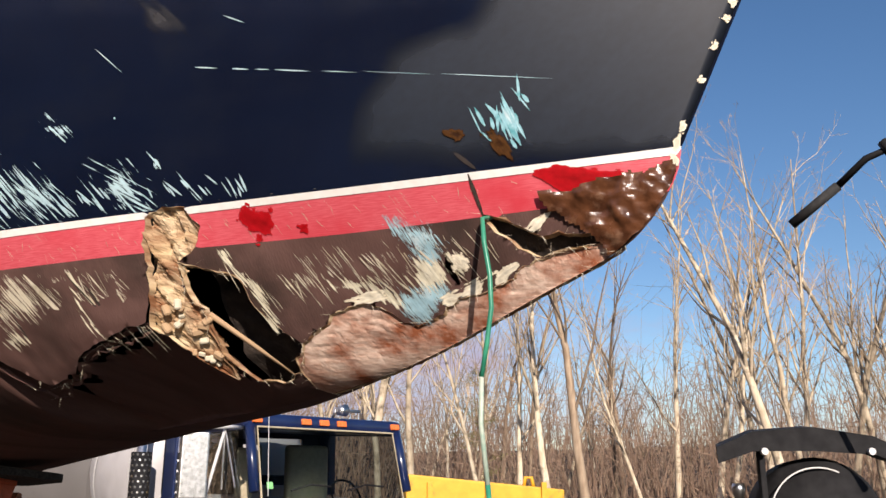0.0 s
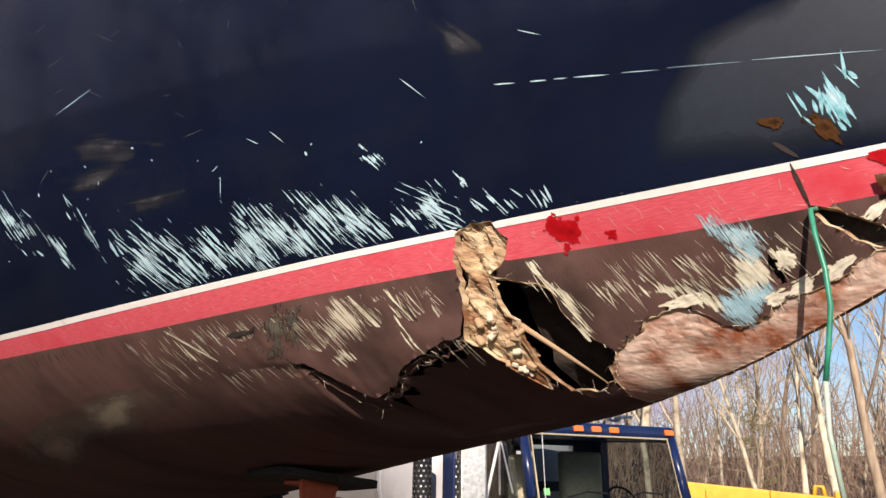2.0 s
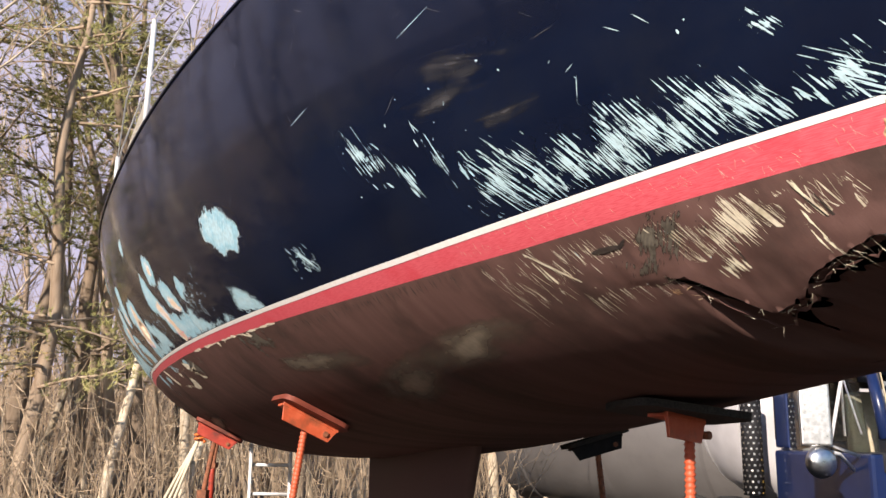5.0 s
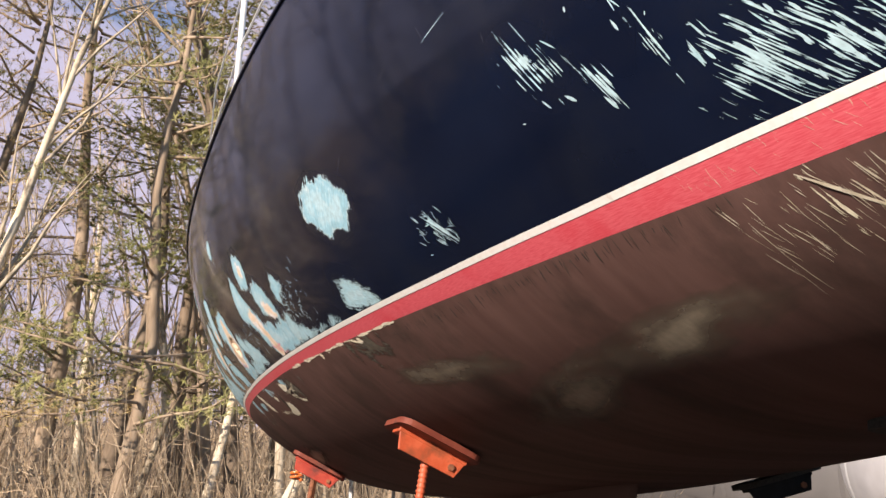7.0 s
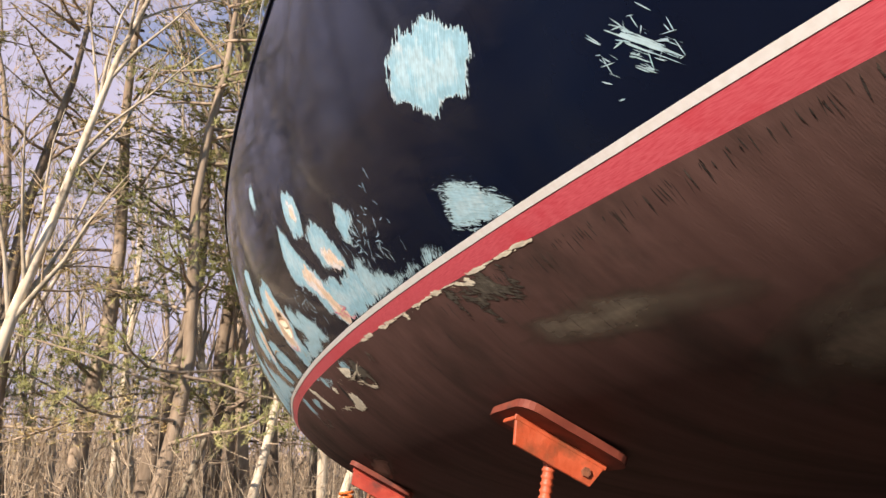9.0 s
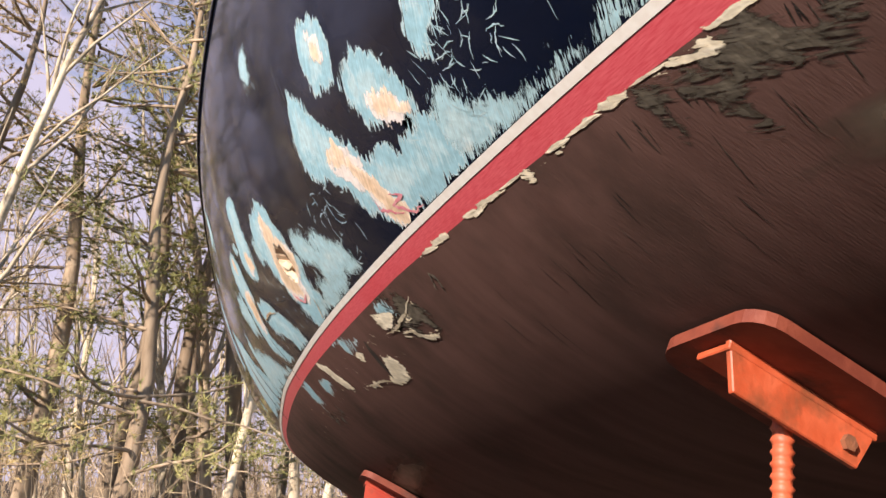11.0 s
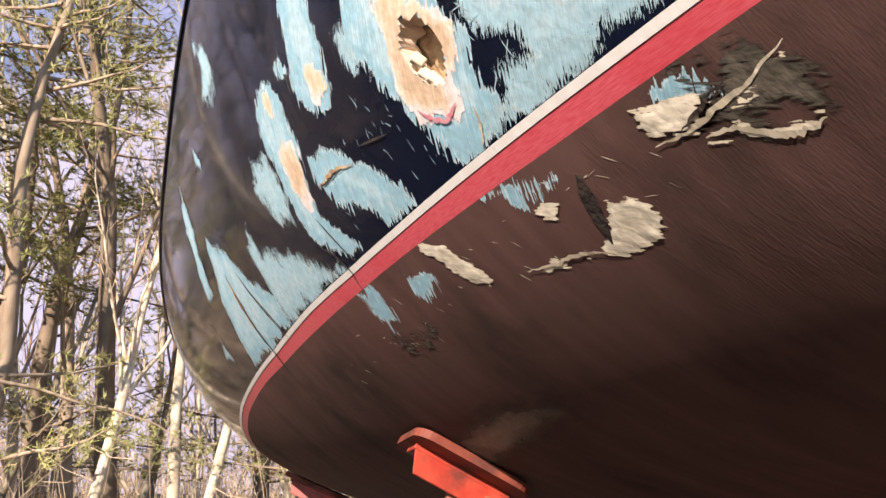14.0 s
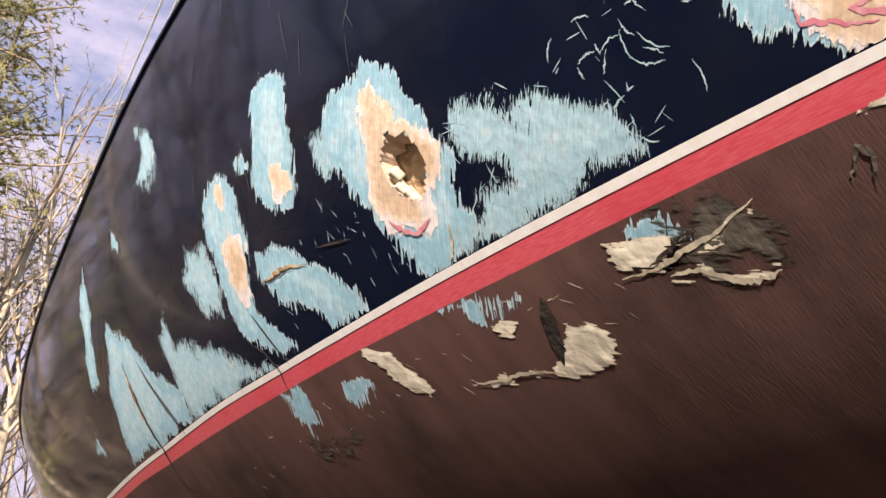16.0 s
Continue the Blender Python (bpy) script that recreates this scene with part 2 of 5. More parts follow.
def spline(xs, ys):
    """A natural cubic spline through a few knots."""
    xs, ys = np.array(xs, float), np.array(ys, float)
    n = len(xs)
    a, r = np.eye(n), np.zeros(n)
    dx = np.diff(xs)
    for i in range(1, n - 1):
        a[i, i - 1:i + 2] = dx[i - 1], 2 * (dx[i - 1] + dx[i]), dx[i]
        r[i] = 6 * ((ys[i + 1] - ys[i]) / dx[i] - (ys[i] - ys[i - 1]) / dx[i - 1])
    m = np.linalg.solve(a, r)

    def f(x):
        x = min(max(x, xs[0]), xs[-1])
        i = min(max(int(np.searchsorted(xs, x)) - 1, 0), n - 2)
        h, u, v = dx[i], xs[i + 1] - x, x - xs[i]
        return m[i] * u ** 3 / (6 * h) + m[i + 1] * v ** 3 / (6 * h) + (ys[i] / h - m[i] * h / 6) * u + (ys[i + 1] / h - m[i + 1] * h / 6) * v
    return f


# the boat's own measures: s metres aft of the stem, b out from the middle line, h above the painted waterline
STEM, COURSE, TRIM, WL = (0.415, 1.409), math.radians(36), 0.048, 2.273
half_breadth = spline((0, .34, .92, 1.62, 2.14, 3.13, 4.43, 5.39, 6.3, 7.3, 8.3, 9.0, 9.5), (0, .15, .41, .70, .89, 1.185, 1.44, 1.546, 1.542, 1.453, 1.21, .89, .60))
depth_root = spline((0, .14, .33, .53, .79, 1.17, 1.47, 1.93, 2.24, 2.55, 2.83, 3.05, 3.26), (.0, .06, .15, .21, .31, .36, .39, .46, .5, .48, .3, .08, .02))


def depth(s):
    return max(float(depth_root(math.sqrt(max(s, 0)))), 0.002)


def fullness(s, h):
    top, power = 1.452, 2.534
    x = min(max((top - h) / (top + depth(s)), 0), 1)
    x0 = top / (top + depth(s))
    full = (1 - x ** power) ** (1 / power) / (1 - x0 ** power) ** (1 / power)
    if h < 0 and s < 1.05:
        # the forefoot is a plain V
        w = min(max((1.05 - s) / .55, 0), 1)
        w = w * w * (3 - 2 * w)
        full += w * (min(max((h + depth(s)) / depth(s), 0), 1) ** .8 - full)
    return full


def hull_point(s, h, off=0.0, side=1):
    """A point of the skin at station s and height h, off metres proud of it."""
    b = float(half_breadth(s)) * fullness(s, h) + off
    sa = s - .53 * max(h, 0) * math.exp(-max(s, 0) / 1.2)
    c, n = math.cos(COURSE), math.sin(COURSE)
    return (STEM[0] - c * sa - n * b * side, STEM[1] + n * sa - c * b * side, WL - TRIM * sa + h)


# ---- the hull ----
def stripe_top(s):
    return float(np.interp(s, (0, .7, 1.2, 1.7, 2.2, 2.8, 3.3, 3.75, 4.2, 4.7, 5.2, 5.45, 5.75, 6.2, 6.5, 7.2, 9.5), (.003, -.002, -.005, -.013, -.019, -.019, -.014, -.008, -.002, .001, .002, .005, .014, .021, .030, .045, .06)))


def red_low(s):
    return -float(np.interp(s, (0, .6, 1.3, 1.8, 2.4, 3, 3.45, 4.0, 4.35, 4.75, 5.05, 5.48, 5.8, 6.27, 6.56, 7.2, 9.5), (.072, .075, .076, .081, .076, .067, .058, .047, .040, .039, .036, .031, .024, .012, .0, -.014, -.03)))


def white_low(s):
    return -float(np.interp(s, (0, .6, 1.6, 3.2, 6.5, 9), (.014, .012, .014, .0125, .0095, .009)))


def sheer(s):
    return 0.798 - 0.038 * (s - 4)


def inside(poly, x, y):
    hit, j = False, len(poly) - 1
    for i in range(len(poly)):
        (xi, yi), (xj, yj) = poly[i], poly[j]
        if (yi > y) != (yj > y) and x < (xj - xi) * (y - yi) / (yj - yi) + xi:
            hit = not hit
        j = i
    return hit


def skin_grid(stations, upper, lower, rows, cluster=1.0):
    """A grid of (s, h) between two heights that follow the hull."""
    out = []
    for s in stations:
        a, b = max(upper(s), -depth(s)), max(lower(s), -depth(s))
        out.append([(s, b + (a - b) * (1 - k / rows) ** cluster) for k in range(rows + 1)])
    return out


def skin(name, grid, mat, parent, label="", off=0.0, side=1, cuts=(), shift=None):
    """A sheet of the hull's skin, with the cuts left open."""
    n, m = len(grid), len(grid[0])
    flat = [p for col in grid for p in col]
    if cuts:
        cell = 0.009
        for i, (s, h) in enumerate(flat):
            for poly in cuts:
                best = None
                for (ax, ay), (bx, by) in zip(poly, poly[1:] + poly[:1]):
                    if min(ax, bx) - cell > s or max(ax, bx) + cell < s or min(ay, by) - cell > h or max(ay, by) + cell < h:
                        continue
                    t = min(max(((s - ax) * (bx - ax) + (h - ay) * (by - ay)) / max((bx - ax) ** 2 + (by - ay) ** 2, 1e-9), 0), 1)
                    q = (ax + t * (bx - ax), ay + t * (by - ay))
                    d = math.hypot(q[0] - s, q[1] - h)
                    if d < cell * .62 and (best is None or d < best[0]):
                        best = (d, q)
                if best:
                    flat[i] = (best[1][0], max(best[1][1], -depth(max(best[1][0], 0))))
                    break
    faces = []
    for i in range(n - 1):
        for k in range(m - 1):
            f = (i * m + k, i * m + k + 1, (i + 1) * m + k + 1, (i + 1) * m + k)
            if cuts:
                cs, ch = sum(flat[v][0] for v in f) / 4, sum(flat[v][1] for v in f) / 4
                if any(inside(c, cs, ch) for c in cuts):
                    continue
            faces.append(f if side > 0 else f[::-1])
    verts = [hull_point(s, h, off + (shift(s, h) if shift else 0), side) for s, h in flat]
    return pymesh(name, verts, faces, mat, parent, label, True, flat)


boat = thing("sailboat", (*hull_point(5.2, 0)[:2], 0.25), "storm-damaged sailboat with navy topsides and brown bottom, propped on stands", "sailboat")


# ---- scrapes, sanded patches and breaks in the skin ----
SCRAPE = material("pale_scrape", (0.33, 0.50, 0.55), (0.48, 0.63, 0.67), rough=0.6, scale=30, uv=True, stain=(0.25, 0.50, 0.55), stain_scale=18, stain_low=.55, stain_high=.75)
TEAL = material("teal_scrape", (0.08, 0.34, 0.38), (0.35, 0.6, 0.66), rough=0.6, scale=60, uv=True)
PEACH = material("bare_peach_filler", (0.70, 0.46, 0.31), (0.74, 0.60, 0.46), rough=0.75, scale=22, uv=True, stain=(0.50, 0.42, 0.32), stain_scale=30, stain_low=.5, stain_high=.7, bump=.4, bump_scale=90)
CREAM = material("torn_cream_laminate", (0.60, 0.53, 0.37), (0.72, 0.66, 0.52), rough=0.8, scale=35, uv=True, stain=(0.35, 0.30, 0.20), stain_scale=28, stain_low=.46, stain_high=.66, bump=.35, bump_scale=60)
CORE = material("broken_tan_core", (0.52, 0.36, 0.19), (0.70, 0.56, 0.36), rough=0.9, scale=24, uv=True, stain=(0.24, 0.10, 0.04), stain_scale=16, stain_low=.42, stain_high=.6, bump=.8, bump_scale=45)
PINK = material("bared_pink_laminate", (0.60, 0.40, 0.30), (0.76, 0.58, 0.46), rough=0.85, scale=26, stretch=(2, 5, 1), turn=.9, uv=True, stain=(0.30, 0.09, 0.035), stain_scale=7, stain_low=.46, stain_high=.60, bump=.2, bump_scale=20)
RESIN = material("brown_resin_putty", (0.055, 0.020, 0.009), (0.13, 0.050, 0.021), rough=0.10, rough_b=.35, scale=30, uv=True, stain=(0.26, 0.15, 0.09), stain_scale=18, stain_low=.56, stain_high=.75, bump=.35, bump_scale=40)
GRIME = material("grey_hairline_scratch", (0.045, 0.045, 0.05), (0.10, 0.10, 0.10), rough=0.6, scale=30, uv=True)
GREYRUB = material("grey_rubbed_paint", (0.10, 0.085, 0.062), (0.17, 0.15, 0.11), rough=0.7, scale=30, uv=True, stain=(0.045, 0.035, 0.03), stain_scale=20, stain_low=.48, stain_high=.6, bump=.5, bump_scale=90)
# Near-black for cracks, dark runs and the shade inside the broken bow.
DARKIN = material("dark_shade_cracks_runs", (0.018, 0.012, 0.009), (0.05, 0.035, 0.025), rough=0.9, scale=30, uv=True, bump=.8, bump_scale=50)


def decal(name, stops, lobe=.6, fibre=.5, cut=.12, soft=.03, rough=.6, grain=(22, 200), lobe_scale=16, twist=0.0, bump=.15, spec=.5, smear=None):
    """A worn patch whose edge breaks up in lobes and brush strokes; it is open beyond the edge."""
    m = bpy.data.materials.new(name)
    m.use_nodes = True
    n, l = m.node_tree.nodes, m.node_tree.links
    p = n["Principled BSDF"]
    p.inputs["Roughness"].default_value, p.inputs["Specular IOR Level"].default_value = rough, spec

    def layer(key):
        u = n.new("ShaderNodeUVMap")
        u.uv_map = key
        return u.outputs[0]

    def noise_of(vec, scale, detail=5, stretch=None, warp=0.0):
        t = n.new("ShaderNodeTexNoise")
        t.inputs["Scale"].default_value, t.inputs["Detail"].default_value, t.inputs["Distortion"].default_value = scale, detail, warp
        if stretch:
            mp = n.new("ShaderNodeMapping")
            mp.inputs["Scale"].default_value = (*stretch, 1)
            l.new(vec, mp.inputs["Vector"])
            vec = mp.outputs[0]
        l.new(vec, t.inputs["Vector"])
        return t.outputs[0]

    def math_of(op, x, y):
        q = n.new("ShaderNodeMath")
        q.operation = op
        for i, v in enumerate((x, y)):
            if isinstance(v, (int, float)):
                q.inputs[i].default_value = v
            else:
                l.new(v, q.inputs[i])
        return q.outputs[0]

    ln = n.new("ShaderNodeVectorMath")
    ln.operation = "LENGTH"
    l.new(layer("blob"), ln.inputs[0])
    n1 = noise_of(layer("lobes"), lobe_scale / 16, 6)
    n2 = noise_of(layer("stroke"), 1.0, 4, grain, twist)
    v = math_of("ADD", math_of("SUBTRACT", 1.0, ln.outputs["Value"]), math_of("ADD", math_of("MULTIPLY", math_of("SUBTRACT", n1, .5), lobe * 2), math_of("MULTIPLY", math_of("SUBTRACT", n2, .5), fibre * 2)))
    al = n.new("ShaderNodeMapRange")
    al.inputs["From Min"].default_value, al.inputs["From Max"].default_value = cut - soft, cut + soft
    l.new(v, al.inputs["Value"])
    l.new(al.outputs[0], p.inputs["Alpha"])
    r = n.new("ShaderNodeValToRGB")
    el = r.color_ramp.elements
    while len(el) < len(stops):
        el.new(.5)
    for e, (at, c) in zip(el, stops):
        e.position, e.color = at, rgb(c)
    l.new(v, r.inputs[0])
    g = noise_of(layer("skin"), 70, 8)
    g2 = noise_of(layer("stroke"), 1.0, 6, (grain[0] * 1.5, grain[1] * 1.6))
    hv = n.new("ShaderNodeHueSaturation")
    l.new(math_of("ADD", .32, math_of("MULTIPLY", math_of("ADD", g, g2), .68)), hv.inputs["Value"])
    colour = r.outputs[0]
    if smear:
        sm, mx = n.new("ShaderNodeMapRange"), n.new("ShaderNodeMix")
        sm.inputs["From Min"].default_value, sm.inputs["From Max"].default_value, sm.inputs["To Max"].default_value = .56, .70, .8
        l.new(math_of("ADD", math_of("MULTIPLY", noise_of(layer("skin"), 24, 9), .7), math_of("MULTIPLY", g2, .3)), sm.inputs["Value"])
        mx.data_type = "RGBA"
        mx.inputs["B"].default_value = rgb(smear)
        l.new(sm.outputs[0], mx.inputs["Factor"])
        l.new(colour, mx.inputs["A"])
        colour = mx.outputs["Result"]
    l.new(colour, hv.inputs["Color"])
    l.new(hv.outputs[0], p.inputs["Base Color"])
    bn = n.new("ShaderNodeBump")
    bn.inputs["Strength"].default_value, bn.inputs["Distance"].default_value = bump, .006
    l.new(math_of("ADD", math_of("MULTIPLY", g, .6), n1), bn.inputs["Height"])
    l.new(bn.outputs[0], p.inputs["Normal"])
    return m


D_BLUE = decal("blue_primer_patch", ((.0, (.52, .66, .69)), (.12, (.50, .66, .70)), (.20, (.27, .49, .58)), (.75, (.30, .53, .62)), (1.0, (.42, .61, .67))), .95, .72, .06, grain=(13, 190), twist=.5, smear=(.62, .70, .70))
D_GBLUE = decal("scratched_blue_patch", ((.0, (.42, .56, .58)), (.25, (.36, .54, .59)), (.55, (.33, .55, .63)), (1.0, (.42, .60, .65))), 1.0, 1.0, .12, grain=(26, 230), twist=2.2, bump=.3, smear=(.60, .64, .62))
D_SCRAPE = decal("scrape_patch", ((.0, (.20, .38, .43)), (.5, (.30, .48, .53)), (1.3, (.44, .61, .65))), 1.3, 2.5, .76, grain=(8, 220), lobe_scale=26)
D_FINE = decal("scratched_brown_patch", ((.0, (.32, .27, .18)), (.6, (.56, .48, .33)), (1.0, (.62, .56, .42))), 1.5, 1.5, 1.2, grain=(9, 280), lobe_scale=15)
D_TEAL = decal("teal_scrape_patch", ((.0, (.06, .28, .32)), (.5, (.25, .5, .56)), (1.0, (.6, .75, .78))), .5, 1.1, .38, grain=(12, 200))
D_PEACH = decal("peach_filler_patch", ((.0, (.76, .66, .60)), (.14, (.80, .72, .62)), (.30, (.76, .60, .44)), (.6, (.76, .58, .42)), (1.0, (.64, .47, .31))), 2.0, .8, .10, rough=.8, grain=(12, 120), bump=.35, smear=(.80, .74, .66))
D_RIM = decal("feathered_white_edge", ((.0, (.62, .52, .56)), (.14, (.80, .76, .74)), (1.0, (.76, .68, .62))), 2.0, .8, .10, grain=(12, 120))
D_CREAM = decal("torn_cream_patch", ((.0, (.40, .33, .22)), (.12, (.70, .62, .45)), (.5, (.82, .76, .60)), (1.0, (.66, .60, .45))), 1.5, 1.0, .12, rough=.85, grain=(20, 150), bump=.45)
D_GREY = decal("grey_rubbed_patch", ((.0, (.05, .038, .03)), (.4, (.062, .053, .040)), (1.0, (.115, .10, .075))), 1.7, 1.2, .30, soft=.16, grain=(20, 120), twist=1.5, bump=.7)
D_RED = decal("dark_red_run", ((.0, (.50, .02, .025)), (.3, (.42, .006, .010)), (1.0, (.30, .004, .006))), 1.6, .5, .16, rough=.2, grain=(14, 60))
D_RESIN = decal("brown_resin_run", ((.0, (.03, .013, .005)), (.4, (.08, .034, .010)), (1.0, (.03, .012, .005))), 1.5, .5, .12, rough=.12, bump=.6)
D_DARK = decal("dark_crack_patch", ((.0, (.02, .013, .01)), (1.0, (.03, .02, .015))), .5, .4, .15)
D_CHIP = decal("chipped_cream_patch", ((.0, (.36, .33, .24)), (.2, (.66, .60, .43)), (1.0, (.74, .70, .54))), 1.6, 1.9, .30, rough=.85, grain=(10, 170), bump=.4)
D_DULL = decal("dulled_navy_panel", ((.0, (.009, .014, .024)), (1.0, (.013, .019, .030))), .16, .05, .25, soft=.18, rough=.42, grain=(3, 14), bump=.02)
D_SOFTMARK = decal("soft_grey_mark", ((.0, (.018, .020, .026)), (1.0, (.040, .040, .044))), 1.4, 1.0, .62, soft=.5, rough=.4, grain=(7, 60), twist=1.0, bump=.02)
D_HAZE = decal("dull_bottom_streak", ((.0, (.10, .075, .055)), (.5, (.16, .13, .095)), (1.0, (.26, .22, .16))), .7, .5, .45, soft=.4, grain=(8, 40))
KINDS = {"blue": (D_BLUE, .0010, "sanded_patch", "sanded light blue patch"), "gblue": (D_GBLUE, .0009, "sanded_patch", "scratched light blue patch"), "bl": (D_SCRAPE, .0011, "scrape", "pale scrape"),
         "st": (D_SCRAPE, .0010, "scrape", "pale blue scrapes"), "line": (D_SCRAPE, .0012, "scrape", "pale scrape"), "teal": (D_TEAL, .0012, "scrape", "teal scrape"), "peach": (D_PEACH, .0021, "bared_filler", "peach filler laid bare"),
         "rim": (D_RIM, .0017, "filler_edge", "whitish feathered edge"), "cream": (D_CREAM, .0016, "torn_patch", "torn cream laminate"), "grey": (D_GREY, .0011, "rubbed_patch", "grey rubbed paint"),
         "redwet": (D_RED, .0020, "paint_run", "dark red runs"), "resin": (D_RESIN, .0030, "resin_run", "brown resin run"), "redrim": (D_RED, .0026, "paint_rim", "red rim"), "scr": (D_DARK, .0014, "crack", "dark crack-like line"),
         "chip": (D_CHIP, .0012, "chipped_patch", "paint chipped to cream laminate"), "dull": (D_DULL, .0004, "dulled_panel", "dulled greyer navy panel at the bow"), "soft_mark": (D_SOFTMARK, .0006, "soft_mark", "soft grey mark"),
         "fine": (D_FINE, .0009, "scratched_patch", "cream scratches through brown paint"), "haze": (D_HAZE, .0008, "dull_streak", "dull streak in the bottom paint")}


def spike(V, F, U, s, h, ds, dh, width, off):
    """One tapered streak that lies on the skin."""
    ln = math.hypot(ds, dh) or 1e-6
    ns, nh = -dh / ln * width / 2, ds / ln * width / 2
    b = len(V)
    for f, w in ((0, .25), (.3, 1), (.7, .8), (1, .06)):
        for sg in (1, -1):
            q = (s + ds * f + sg * ns * w, max(h + dh * f + sg * nh * w, -depth(max(s, 0)) + .002))
            U.append(q)
            V.append(hull_point(max(q[0], .002), q[1], off))
    F += [(b + 2 * i, b + 2 * i + 1, b + 2 * i + 3, b + 2 * i + 2) for i in range(3)]


patch_no = 0


def patch(kind, s, h, ps, ph, qs, qh):
    """A worn patch about (s, h) with the half axes (ps, ph) and (qs, qh)."""
    global patch_no
    patch_no += 1
    mat, off, name, label = KINDS[kind]
    off += .00005 * (patch_no % 9)
    n, rings, reach = 48, 12, 1.6 if kind in ("gblue", "st", "bl", "fine", "cream", "grey") else 1.2 if kind == "peach" else 1.35
    V, F, U, B, S, O = [], [], [], [], [], []
    L, q = math.hypot(ps, ph), (patch_no * .37) % 5
    for k in range(rings + 1):
        for j in range(n):
            a, rad = j / n * math.tau, reach * k / rings
            ca, sa = rad * math.cos(a), rad * math.sin(a)
            ds, dh = ps * ca + qs * sa, ph * ca + qh * sa
            x = max(s + ds, .003)
            y = max(h + dh, -depth(x) + .003)
            if kind in ("st", "bl", "line", "teal") or kind == "gblue" and h > .02:
                y = max(y, stripe_top(x) + .001)
            if kind in ("fine", "grey", "haze"):
                y = min(y, red_low(x) - .001)
            o = off + (dent(x, y) if y < red_low(x) else waver(x, y) if y > 0 else 0)
            U.append((x, y))
            B.append((ca, sa))
            O.append((ca * 1.1 + patch_no * 1.7, sa * 1.1 * max(math.hypot(qs, qh) / L, .35) + patch_no * .9))
            S.append(((ds * ps + dh * ph) / L + q, (-ds * ph + dh * ps) / L + q))
            V.append(hull_point(x, y, o))
    holes = [c for c in (GASH, BROKEN, FOREFOOT, MAW, SLIVER, SOCKET) if any(abs(p[0] - s) < .5 for p in c)]
    for k in range(rings):
        for j in range(n):
            f = (k * n + j, k * n + (j + 1) % n, (k + 1) * n + (j + 1) % n, (k + 1) * n + j)
            cx, cy = sum(U[i][0] for i in f) / 4, sum(U[i][1] for i in f) / 4
            if not any(inside(c, cx, cy) for c in holes):
                F.append(f)
    if kind == "peach" and ph > -.09:
        patch("rim", s, h, ps * 1.14, ph * 1.14, qs * 1.25, qh * 1.25)
    return pymesh(name, V, F, mat, boat, label, True, U, {"blob": B, "stroke": S, "lobes": O})


WIDTHS = {"blue": .040, "gblue": .046, "peach": .024, "rim": .024, "cream": .018, "grey": .05, "chip": .022, "dull": .12}


def signed(poly, x, y):
    """Distance to an outline, positive inside it."""
    best = 9.0
    for (ax, ay), (bx, by) in zip(poly, poly[1:] + poly[:1]):
        t = min(max(((x - ax) * (bx - ax) + (y - ay) * (by - ay)) / max((bx - ax) ** 2 + (by - ay) ** 2, 1e-9), 0), 1)
        best = min(best, math.hypot(ax + t * (bx - ax) - x, ay + t * (by - ay) - y))
    return best if inside(poly, x, y) else -best


def worn(kind, poly, cell=.007, grow_by=0.0, way=(-.65, .76)):
    """A worn patch inside a rough outline on the skin; way is the run of its brush strokes."""
    global patch_no
    patch_no += 1
    mat, off, name, label = KINDS[kind]
    off += .00005 * (patch_no % 9)
    if kind in ("cream", "grey"):
        cell, way = min(cell, .005), (-.95, -.30)
    lift = {"cream": .0024, "grey": .001}.get(kind, 0)
    wide, edge = WIDTHS[kind], WIDTHS[kind] * (1.0 if kind == "gblue" else .6)
    s0, s1 = min(p[0] for p in poly) - edge, max(p[0] for p in poly) + edge
    h0, h1 = min(p[1] for p in poly) - edge, max(p[1] for p in poly) + edge
    ns, nh = int((s1 - s0) / cell) + 1, int((h1 - h0) / cell) + 1
    above = sum(p[1] for p in poly) / len(poly) > .01
    V, F, U, B, S, O, D = [], [], [], [], [], [], []
    q = patch_no * .37 % 5
    for i in range(ns + 1):
        for k in range(nh + 1):
            x, y = max(s0 + i * cell, .003), h0 + k * cell
            y = max(y, -depth(x) + .003)
            d = signed(poly, x, y) + grow_by
            if above:
                y = max(y, stripe_top(x) + .001)
            elif kind in ("grey", "blue"):
                y = min(y, red_low(x) - .001)
            D.append(d)
            U.append((x, y))
            B.append((max(1 - d / wide, 0), 0))
            O.append((x / .06 + patch_no * 1.7, y / .06 + patch_no * .9))
            S.append((x * way[0] + y * way[1] + q, -x * way[1] + y * way[0] + q))
            raised = lift * min(max(d / .012, 0), 1) * (.25 + abs(noise.noise(Vector((S[-1][0] * 30, S[-1][1] * 95, 3)))) * 1.6) if lift else 0
            V.append(hull_point(x, y, off + raised + (dent(x, y) if y < red_low(x) else waver(x, y) if y > 0 else 0)))
    holes = [c for c in (GASH, BROKEN, FOREFOOT, MAW, SLIVER, SOCKET) if s0 < c[0][0] < s1]
    m = nh + 1
    for i in range(ns):
        for k in range(nh):
            f = (i * m + k, (i + 1) * m + k, (i + 1) * m + k + 1, i * m + k + 1)
            if max(D[v] for v in f) < -edge or U[f[0]][1] == U[f[3]][1]:
                continue
            if not any(inside(c, sum(U[v][0] for v in f) / 4, sum(U[v][1] for v in f) / 4) for c in holes):
                F.append(f)
    if kind == "peach":
        worn("rim", poly, cell, .006, way)
    return pymesh(name, V, F, mat, boat, label, True, U, {"blob": B, "stroke": S, "lobes": O})


